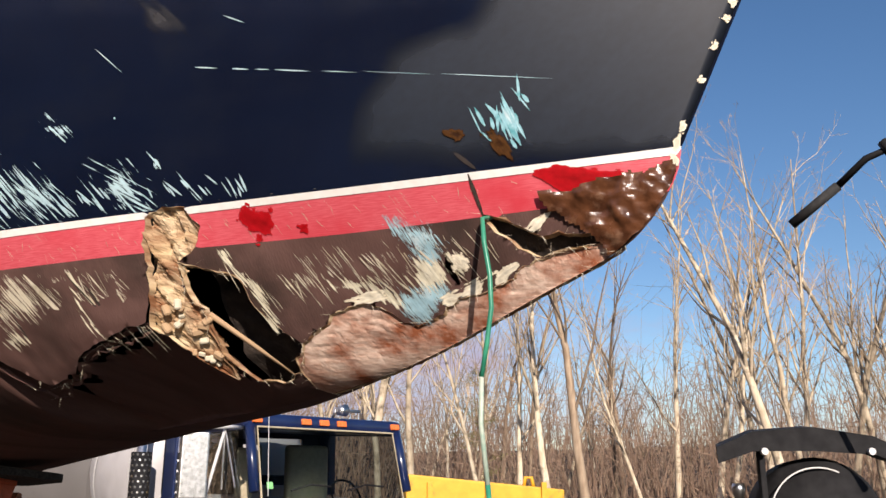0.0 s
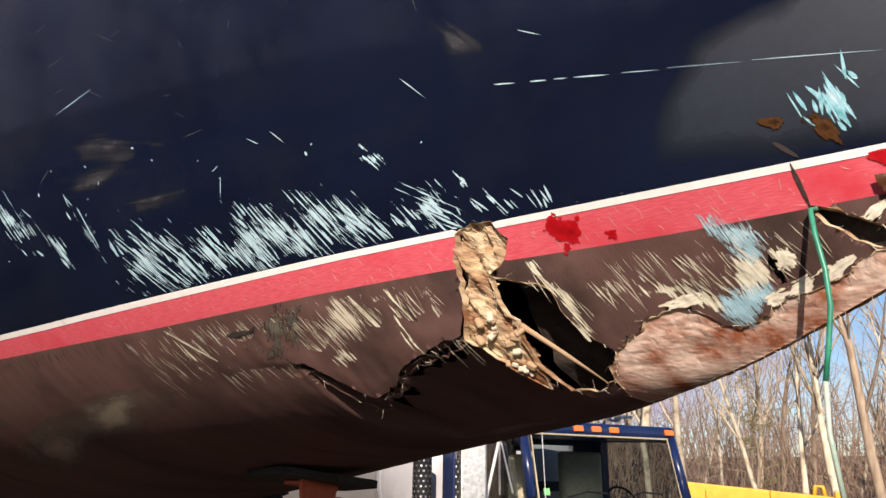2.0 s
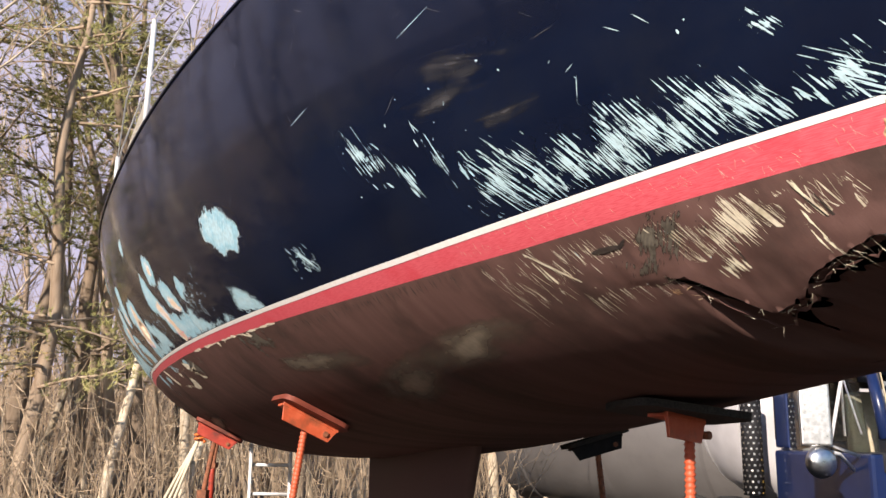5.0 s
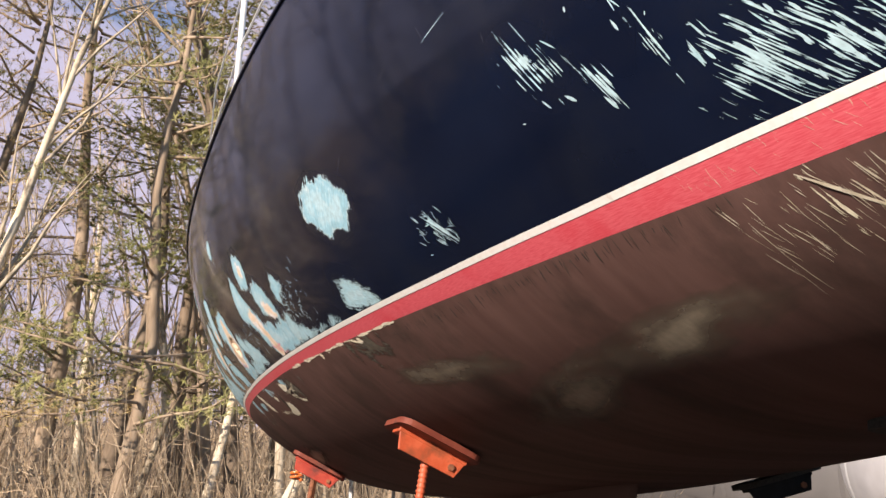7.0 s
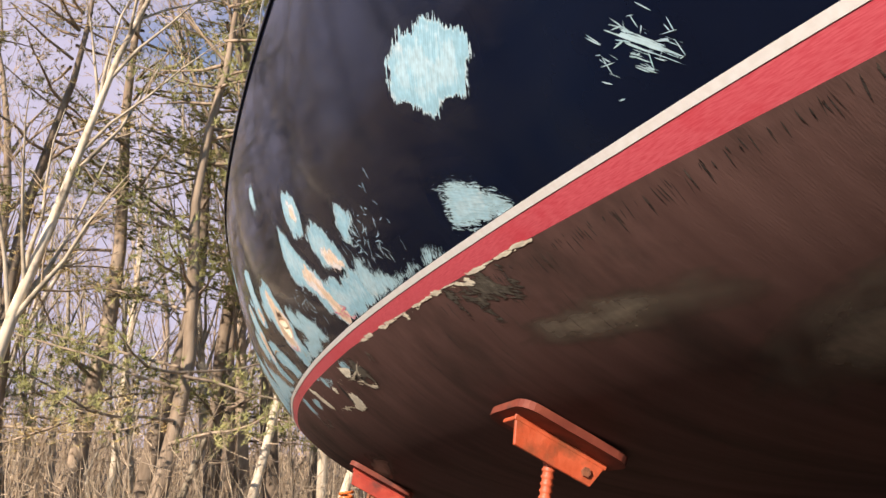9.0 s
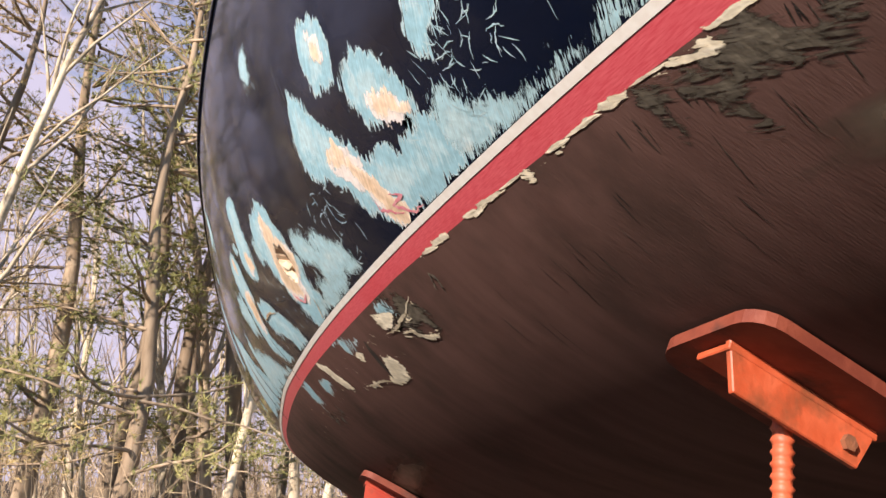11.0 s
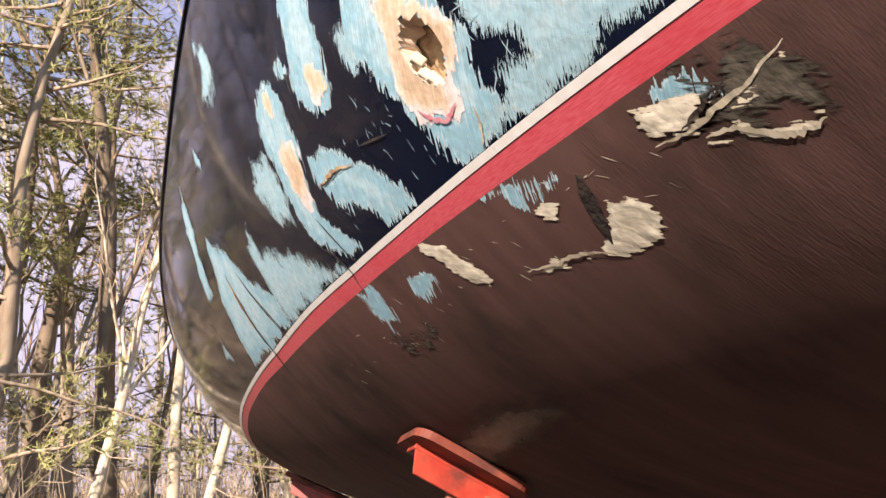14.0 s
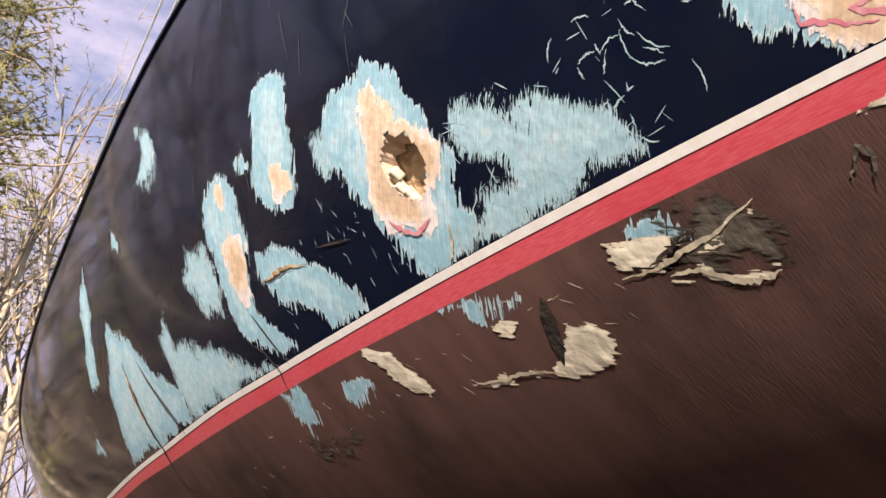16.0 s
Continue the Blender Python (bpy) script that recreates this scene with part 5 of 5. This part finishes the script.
tp("antenna", sweep([(.16, -.16, 1.7), (.10, -.18, 2.7)], .004, 5), ALU)
for x in (.45, 1.15):
    tp("wiper", sweep([(x, -.12, 1.75), (x + .25, -.10, 1.81), (x + .5, -.10, 1.79)], .010, 6), BLACKSTEEL)
tp("sticker", box((.07, .004, .07), Matrix.Translation((.22, -.085, 1.80)) @ pose(0, 0, 0, -14)), material("green_sticker", (.2, .55, .2), (.25, .6, .25), scale=40))
lamp = sweep([(1.3, .3, 2.62), (1.3, .18, 2.62)], [.05, .07], 14)
tp("spot_lamp", sweep([(1.25, .35, 2.54), (1.25, .3, 2.62), (1.6, .3, 2.63)], .018, 8, bm=lamp), CHROME, "", smooth=True)
tp("grab_rail", sweep([(.55, .9, 2.5), (.55, .9, 2.68), (.85, .9, 2.7), (.95, .9, 2.52)], .02, 8), ALU, "", smooth=True)
stack = tp("exhaust_stack", sweep([(-.18, 2.12, .8), (-.18, 2.12, 2.55)], .06, 16), CHROME, "chrome exhaust stack", smooth=True)
tp("heat_guard", sweep([(-.18, 2.12, 1.1), (-.18, 2.12, 2.18)], .115, 24), BLACKSTEEL, "perforated dark heat guard", stack, True)
dots = bmesh.new()
for r in range(18):
    for k in range(12):
        a = (k + .5 * (r % 2)) / 12 * math.tau
        c = Vector((-.18 + .116 * math.cos(a), 2.12 + .116 * math.sin(a), 1.13 + r * .06))
        bmesh.ops.create_circle(dots, cap_ends=True, segments=8, radius=.014, matrix=Matrix.Translation(c) @ Vector((math.cos(a), math.sin(a), 0)).to_track_quat("Z", "Y").to_matrix().to_4x4())
tagged(tp("perforation", dots, CHROME, "", stack), kind="stuff")
tank = bmesh.new()
sweep([(W / 2, 2.4, 1.95), (W / 2, 2.48, 1.95), (W / 2, 2.6, 1.95), (W / 2, 5.0, 1.95), (W / 2, 5.15, 1.95)], [.6, .95, 1.08, 1.08, .8], 48, bm=tank)
tankob = tp("tank", tank, TANK, "white steel tank", smooth=True)
for y in (2.7, 3.8, 4.9):
    tp("band", sweep([(W / 2, y, 1.95), (W / 2, y + .05, 1.95)], 1.09, 48, closed_ends=False), ALU, "", tankob, True)
tp("chassis", box((.9, 6.2, .25), Matrix.Translation((W / 2, 2.2, .85))), BLACKSTEEL)
for y in (-.5, 3.4, 4.6):
    for x in (.1, W - .1):
        wh = tp("wheel", sweep([(x - .14, y, .5), (x - .11, y, .5), (x + .11, y, .5), (x + .14, y, .5)], [.42, .5, .5, .42], 28), RUBBER, "", smooth=True)
        tp("rim", sweep([(x - .15, y, .5), (x + .15, y, .5)], .28, 20), ALU, "", wh, True)

# ---- storage tank behind the boat ----
store = thing("storage_tank", (-5.9, 13.4, 0), "large grey-white steel storage tank lying on cradles", "tank")
shell = part("shell", sweep([(-3.55, 12.9, 1.75), (-3.6, 12.9, 1.75), (-3.8, 12.95, 1.75), (-8.3, 14.1, 1.75), (-8.5, 14.15, 1.75)], [.5, 1.1, 1.3, 1.3, .9], 48), SHADEDTANK, store, "", True)
for f in (.12, .5, .88):
    q = Vector((-3.8, 12.95, 1.75)).lerp(Vector((-8.3, 14.1, 1.75)), f)
    w = Vector((-4.5, 1.15, 0)).normalized() * .03
    part("seam", sweep([q - w, q + w], 1.306, 48, closed_ends=False), SHADEDTANK, shell, "", True)
    part("cradle", box((.25, 2.2, .62), Matrix.Translation((q.x, q.y, .31)) @ pose(0, 0, 0, 0, 0, -14), .02), BLACKSTEEL, store)

# ---- yellow machine behind the truck ----
YM = pose(.45, 14.5, -.12, 0, 0, 14)
machine = thing("yellow_container", YM, "yellow steel container with lifting lugs behind the truck", "container")
body = box((2.5, 1.8, 2.05), Matrix.Translation((0, 0, 1.02)), .03)
for v in body.verts:
    if v.co.z > 1.5 and v.co.x > .5:
        v.co.z -= .22
part("body", turned(body, YM), YELLOW, machine)
for x in (-.9, 0, .9):
    part("rib", turned(box((.08, .06, 1.9), Matrix.Translation((x, -.93, .98)), .01), YM), YELLOW, machine)
for x in (-.9, .7):
    part("lug", turned(sweep([(x - .08, -.8, 1.85), (x - .05, -.8, 2.0), (x + .05, -.8, 2.0), (x + .08, -.8, 1.85)], .03, 8), YM), YELLOW, machine, "", True)


# ---- lifelines ----
for s in (.55, 2.1, 3.85, 5.6, 7.3):
    p = Vector(hull_point(s, sheer(s), -.05))
    post = part("stanchion", sweep([p, p + Vector((0, 0, .62))], .0125, 8), ALU, boat, "white stanchion", True)
    part("socket", sweep([p - Vector((0, 0, .02)), p + Vector((0, 0, .06))], .02, 8), ALU, post, "", True)
for z in (.32, .61):
    part("lifeline", sweep([Vector(hull_point(s, sheer(s), -.05)) + Vector((0, 0, z - .01 * math.sin(s * 3))) for s in (.05, .55, 1.3, 2.1, 3, 3.85, 4.7, 5.6, 6.5, 7.3, 9.2)], .004, 6), ALU, boat, "white lifeline", True)
cloth = bmesh.new()
pp = [Vector(hull_point(s, sheer(s), -.06)) for s in (3.9, 4.4, 4.9, 5.5)]
col = [(cloth.verts.new(p + Vector((0, 0, .04))), cloth.verts.new(p + Vector((0, 0, .30 - .05 * i)))) for i, p in enumerate(pp)]
for a, b in zip(col, col[1:]):
    cloth.faces.new((a[0], b[0], b[1], a[1]))
bmesh.ops.solidify(cloth, geom=cloth.faces[:], thickness=.004)
part("weather_cloth", cloth, material("cream_canvas", (.55, .50, .40), (.65, .60, .5), rough=.9, scale=60, bump=.2), boat, "cream canvas weather cloth")

# ---- green hose through the bow ----
hose_pts = [Vector(hull_point(.335, -.07, -.02)), Vector(hull_point(.335, -.082, .02))]
x, y, z = hull_point(.33, -.09, .035)
for dz, dx in ((.04, .003), (.10, .012), (.16, .014), (.22, .006), (.28, -.004), (.36, -.006), (.46, .004), (.56, .012), (.8, .03), (1.2, .06), (1.7, .08), (2.12, .08)):
    hose_pts.append(Vector((x + dx, y - dx * .5, z - dz)))
hose = thing("garden_hose", (x, y, 0), "thin green hose with a pale splice hanging out of the bow", "hose")
HOSE = material("green_hose", (0.02, 0.20, 0.12), (0.04, 0.30, 0.18), rough=.35, scale=30)
part("hose", sweep(hose_pts[:7], .0046, 10), HOSE, hose, "", True)
part("splice", sweep(hose_pts[6:9], .0044, 10), material("pale_hose", (.50, .55, .45), (.30, .45, .35), rough=.5, scale=60), hose, "pale worn stretch", True)
part("hose_end", sweep(hose_pts[8:], .0046, 10), HOSE, hose, "", True)

# ---- black machine beside the boat ----
mach = thing("black_compactor", (1.35, 3.0, 0), "black steel machine with a sloping cowl and a bent handle", "machine")
plate = bmesh.new()
xs = [(.90, 1.835), (1.02, 1.885), (1.22, 1.90), (1.42, 1.87), (1.50, 1.83)]
prof = [plate.verts.new((x, 2.92, z)) for x, z in xs] + [plate.verts.new((x, 2.92, z - .05 - .03 * (1 - abs(x - 1.2) * 3))) for x, z in xs[::-1]]
plate.faces.new(prof)
ext = bmesh.ops.extrude_face_region(plate, geom=plate.faces[:])
for v in ext["geom"]:
    if isinstance(v, bmesh.types.BMVert):
        v.co += Vector((.12, .40, .03))
part("cowl", plate, BLACKSTEEL, mach, "sloping black cowl")
drum = sweep([(1.24, 2.98, 1.60), (1.25, 3.02, 1.60), (1.32, 3.3, 1.60)], [.19, .205, .205], 40)
dr = part("drum", drum, BLACKSTEEL, mach, "round black housing", True)
part("rim", sweep([(1.24 + .17 * math.cos(a), 2.965, 1.60 + .17 * math.sin(a)) for a in np.linspace(.3, 2.9, 20)], .003, 6), ALU, dr, "worn pale ring", True)
part("strut", box((.02, .03, .3), Matrix.Translation((1.05, 2.95, 1.70)), .004), BLACKSTEEL, mach)
for px in (1.05, 1.40):
    part("bolt", sweep([(px, 2.915, 1.82), (px, 2.90, 1.82)], .012, 8), ALU, mach)
part("frame", box((.5, .5, 1.5), Matrix.Translation((1.45, 3.25, .78)), .03), BLACKSTEEL, mach)
part("handle", sweep([(1.42, 2.72, 1.80), (1.38, 2.55, 2.05), (1.30, 2.3, 2.36), (1.23, 2.20, 2.55), (1.185, 2.16, 2.575), (1.14, 2.19, 2.56), (1.08, 2.24, 2.50)], .010, 10), BLACKSTEEL, mach, "bent black handle", True)
part("grip", sweep([(1.08, 2.24, 2.50), (.97, 2.31, 2.41)], .014, 12), RUBBER, mach, "black rubber grip", True)
part("knob", sweep([(1.185, 2.16, 2.60), (1.20, 2.15, 2.55)], [.022, .018], 10), RUBBER, mach, "", True)
part("cap", sweep([(.985, 3.0, 1.66), (.985, 3.0, 1.70), (.985, 3.0, 1.72)], [.012, .022, .02], 14), CHROME, mach, "chrome filler cap", True)
part("cap_neck", sweep([(1.2, 3.05, 1.55), (.985, 3.0, 1.60), (.985, 3.0, 1.67)], .012, 8), BLACKSTEEL, mach, "", True)

# ---- ladder and lines under the stern ----
lad = thing("ladder", (-6.75, 6.05, 0), "grey aluminium ladder leaning under the stern", "ladder")
for dx in (0, .28):
    part("rail", box((.03, .06, 1.75), Matrix.Translation((-6.95 + dx, 6.0 + dx * .9, .87)) @ pose(0, 0, 0, 4, 0, 40), .005), ALU, lad)
for k in range(6):
    part("rung", sweep([(-6.95, 6.0, .25 + .27 * k), (-6.67, 6.25, .25 + .27 * k)], .016, 8), ALU, lad, "", True)
rope = thing("rope", (-7.5, 5.65, 0), "pale mooring rope tied with orange twine hanging to the ground", "rope")
for k in range(3):
    part("strand", sweep([(-7.3, 5.65, 1.60), (-7.45 - .05 * k, 5.6, 1.2), (-7.7 - .12 * k, 5.55, .6), (-7.95 - .15 * k, 5.45, .02)], .016, 7), CREAM, rope, "", True)
part("twine", sweep([(-7.3 + .05 * math.cos(a), 5.65 + .05 * math.sin(a), 1.54 + .006 * a) for a in np.linspace(0, 14, 40)], .012, 6), AMBER, rope, "orange twine", True)


# ---- trees ----
def tube_arrays(points, radii, seg, verts, faces):
    up, first = None, len(verts)
    n = len(points)
    for i, p in enumerate(points):
        d = (points[min(i + 1, n - 1)] - points[max(i - 1, 0)]).normalized()
        if up is None:
            up = d.orthogonal().normalized()
        up = (up - d * up.dot(d)).normalized()
        side = d.cross(up)
        for k in range(seg):
            a = k * math.tau / seg
            verts.append(p + radii[i] * (math.cos(a) * up + math.sin(a) * side))
    for i in range(n - 1):
        for k in range(seg):
            a, b = first + i * seg + k, first + i * seg + (k + 1) % seg
            faces.append((a, b, b + seg, a + seg))


def grow(rng, start, way, length, radius, level, out, wander, up_pull, split):
    """One limb with its smaller limbs; out gathers (points, radii, level)."""
    n = 9 if level == 0 else 5 if level == 1 else 3
    pts, rad, p, d = [start.copy()], [radius], start.copy(), way.normalized()
    for i in range(n):
        d = (d + Vector((rng.gauss(0, wander), rng.gauss(0, wander), rng.gauss(0, wander) + up_pull))).normalized()
        p = p + d * length / n
        pts.append(p.copy())
        rad.append(radius * (1 - .88 * (i + 1) / n))
    out.append((pts, rad, level))
    if level < len(split):
        for k in range(split[level]):
            f = rng.uniform(.3 if level == 0 else .15, .97)
            i = min(int(f * n), n - 1)
            q = pts[i].lerp(pts[i + 1], f * n - i)
            axis = (pts[i + 1] - pts[i]).normalized()
            turn = Vector((rng.gauss(0, 1), rng.gauss(0, 1), rng.gauss(0, .6)))
            turn = (turn - axis * turn.dot(axis)).normalized()
            grow(rng, q, axis * rng.uniform(.7, 1.2) + turn * rng.uniform(.35, .75), length * rng.uniform(.20, .36) * (1.25 - .6 * f), radius * (1 - .85 * f) * rng.uniform(.4, .6) + .002, level + 1, out, wander * 1.3, up_pull * .7, split)


def bare_tree(seed, height, radius, label, bark, split=(15, 6, 3), lean=.06):
    rng = random.Random(seed)
    out = []
    grow(rng, Vector((0, 0, -.1)), Vector((rng.gauss(0, lean), rng.gauss(0, lean), 1)), height, radius, 0, out, .07, .06, split)
    tree = thing("bare_tree", (0, 0, 0), label, "tree")
    for name, levels, seg, mat in (("trunk", (0,), 9, bark), ("branching", (1,), 5, bark), ("crown", (2, 3), 3, TWIG)):
        v, f = [], []
        for pts, rad, lev in out:
            if lev in levels:
                tube_arrays(pts, [max(r, .004) for r in rad], seg, v, f)
        ob = pymesh(name, v, f, mat, tree, "", True)
        if levels[0]:
            tagged(ob, kind="stuff")
    return tree


def pine_tree(seed, height, radius, label, foliage, dense=1.0, low=.18, blade=1.0):
    rng = random.Random(seed)
    v, f, lv, lf, nv, nf = [], [], [], [], [], []
    trunk = [Vector((.12 * math.sin(k * .9 + seed), .12 * math.cos(k * 1.3 + seed), height * k / 10)) for k in range(11)]
    tube_arrays(trunk, [radius * (1 - .9 * k / 10) for k in range(11)], 9, v, f)
    for _ in range(int(42 * dense)):
        z = height * rng.uniform(low, .98)
        a = rng.uniform(0, math.tau)
        reach = (height - z) * .26 + .7
        reach *= rng.uniform(.6, 1.15)
        p, d, pts = Vector((0, 0, z)), Vector((math.cos(a), math.sin(a), rng.uniform(-.1, .35))), []
        for k in range(6):
            pts.append(p.copy())
            p = p + d * reach / 5
            d = (d + Vector((rng.gauss(0, .12), rng.gauss(0, .12), rng.gauss(.02, .1)))).normalized()
        tube_arrays(pts, [.03 * (1 - .15 * k) for k in range(6)], 4, lv, lf)
        for _ in range(int(26 * reach)):
            i = rng.randrange(1, 5)
            c = pts[i].lerp(pts[i + 1], rng.random()) + Vector((rng.gauss(0, .22), rng.gauss(0, .22), rng.gauss(0, .12)))
            for _ in range(11):
                w = Vector((rng.gauss(0, 1), rng.gauss(0, 1), rng.gauss(.3, .8))).normalized()
                s = w.orthogonal().normalized() * rng.uniform(.005, .010) * blade
                ln = rng.uniform(.06, .14) * (.5 + .5 * blade)
                b = len(nv)
                nv += [c - s, c + s, c + w * ln]
                nf.append((b, b + 1, b + 2))
    tree = thing("pine_tree", (0, 0, 0), label, "tree")
    pymesh("trunk", v, f, DARKBARK, tree, "", True)
    tagged(pymesh("branching", lv, lf, DARKBARK, tree, "", True), kind="stuff")
    tagged(pymesh("foliage", nv, nf, foliage, tree), kind="stuff")
    return tree


rng = random.Random(7)
woods = [bare_tree(1, 12, .13, "tall bare winter tree with pale bark", BARK), bare_tree(2, 14, .15, "leaning bare tree with lichen-pale trunk", BARK, lean=.12),
         bare_tree(3, 10, .09, "slender bare young winter tree", BARK), bare_tree(4, 13, .16, "bare winter tree with rough brown bark", DARKBARK), bare_tree(5, 9, .07, "thin bare sapling among the woods", DARKBARK),
         bare_tree(6, 13, .12, "bare pale tree with crooked limbs", BARK, lean=.1)]
pines = [pine_tree(11, 13, .17, "sparse green pine at the wood's edge", NEEDLES), pine_tree(12, 11, .14, "young green pine with thin limbs", NEEDLES, .8), pine_tree(13, 12, .15, "tree with dry ochre foliage", OCHRE, .7), pine_tree(14, 14, .19, "full green pine with a dense crown above the brush", NEEDLES, 1.6, .34, 1.15)]


def bearing(px, dist):
    """A place on the ground at an angle right of straight ahead."""
    return Vector((math.sin(math.radians(px)) * dist, math.cos(math.radians(px)) * dist, 0.0))


used = set()


def plant(kinds, i, at, scale, turn):
    ob = kinds[i]
    m = Matrix.Translation(at) @ pose(0, 0, 0, rng.gauss(0, 2), rng.gauss(0, 2), turn)
    key = (id(kinds), i)
    if key not in used:
        used.add(key)
        ob.matrix_basis = m
        ob.scale = (scale,) * 3
        return ob
    c = copy_thing(ob, m)
    c.scale = (scale,) * 3
    return c


for deg in np.arange(-7, 62, 1.0):
    d = rng.uniform(23, 42)
    plant(woods, rng.randrange(6), bearing(deg + rng.uniform(-.8, .8), d), rng.uniform(.75, 1.05), rng.uniform(0, 360))
for deg in np.arange(-95, -12, 1.5):
    d = rng.uniform(13, 32)
    plant(woods, rng.randrange(6), bearing(deg + rng.uniform(-.8, .8), d) + Vector((-2, 1, 0)), rng.uniform(.8, 1.15), rng.uniform(0, 360))
for deg in np.arange(-92, -16, 1.7):
    plant(woods, (2, 4, 5)[rng.randrange(3)], bearing(deg + rng.uniform(-.8, .8), rng.uniform(14, 30)) + Vector((-2, 1, 0)), rng.uniform(.6, .95), rng.uniform(0, 360))
for deg, d, k, sc in ((-43, 15, 0, 1), (-59, 18, 0, 1.1), (-39, 19, 2, 1.1), (-61, 14, 1, 1.1), (-46, 22, 2, 1.2), (-66, 17, 0, 1.15), (-72, 15, 2, 1), (-35, 24, 0, 1.1), (-58, 24, 0, 1.3), (-80, 16, 0, 1), (7, 26, 1, .5), (-62, 16, 3, 1)):
    plant(pines, k, bearing(deg, d) + Vector((-2, 1, 0)), sc, rng.uniform(0, 360))
for deg in list(np.arange(70, 148, 5)) + list(np.arange(192, 264, 2.2)):
    plant(woods, rng.randrange(6), bearing(deg, rng.uniform(17, 30)), rng.uniform(.9, 1.2), rng.uniform(0, 360))


def thicket(name, label, count, a0, a1, near, far, high, mat, seed):
    """Uncountable thin stems and brush."""
    r = random.Random(seed)
    v, f = [], []
    for _ in range(count):
        p = bearing(r.uniform(a0, a1), r.uniform(near, far))
        p.z = ground_height(p.x, p.y) - .05
        hgt = high * r.uniform(.4, 1.1)
        d, pts = Vector((r.gauss(0, .18), r.gauss(0, .18), 1)), [p]
        for k in range(3):
            d = (d + Vector((r.gauss(0, .16), r.gauss(0, .16), 0))).normalized()
            pts.append(pts[-1] + d * hgt / 3)
        w = r.uniform(.006, .02) * (p.length / 20)
        tube_arrays(pts, [w, w * .8, w * .5, w * .2], 3, v, f)
        for _ in range(3):
            q = pts[1].lerp(pts[3], r.random())
            e = q + Vector((r.gauss(0, .5), r.gauss(0, .5), r.uniform(.0, .7))) * hgt * .22
            tube_arrays([q, q.lerp(e, .5) + Vector((0, 0, -.04)), e], [w * .5, w * .35, w * .15], 3, v, f)
    tagged(pymesh(name, v, f, mat), label, "brush", kind="stuff")


thicket("far_brush", "dense tan winter brush and saplings of the wood", 2900, -100, -14, 26, 66, 5.2, TWIG, 21)
thicket("north_brush", "dense red-brown winter brush and saplings", 3000, -14, 62, 26, 66, 5.6, REDTWIG, 26)
thicket("back_brush", "brown winter brush across the yard", 1900, 60, 262, 38, 60, 5, TWIG, 24)
thicket("back_stems", "grey-brown tree stems across the yard", 700, 188, 262, 26, 50, 11, DARKBARK, 25)
thicket("near_brush", "thin tan brush at the wood's edge", 1700, -95, -33, 11, 26, 2.8, TWIG, 22)
thicket("far_stems", "far grey-brown tree stems of the wood", 3000, -100, 62, 34, 95, 10, DARKBARK, 23)
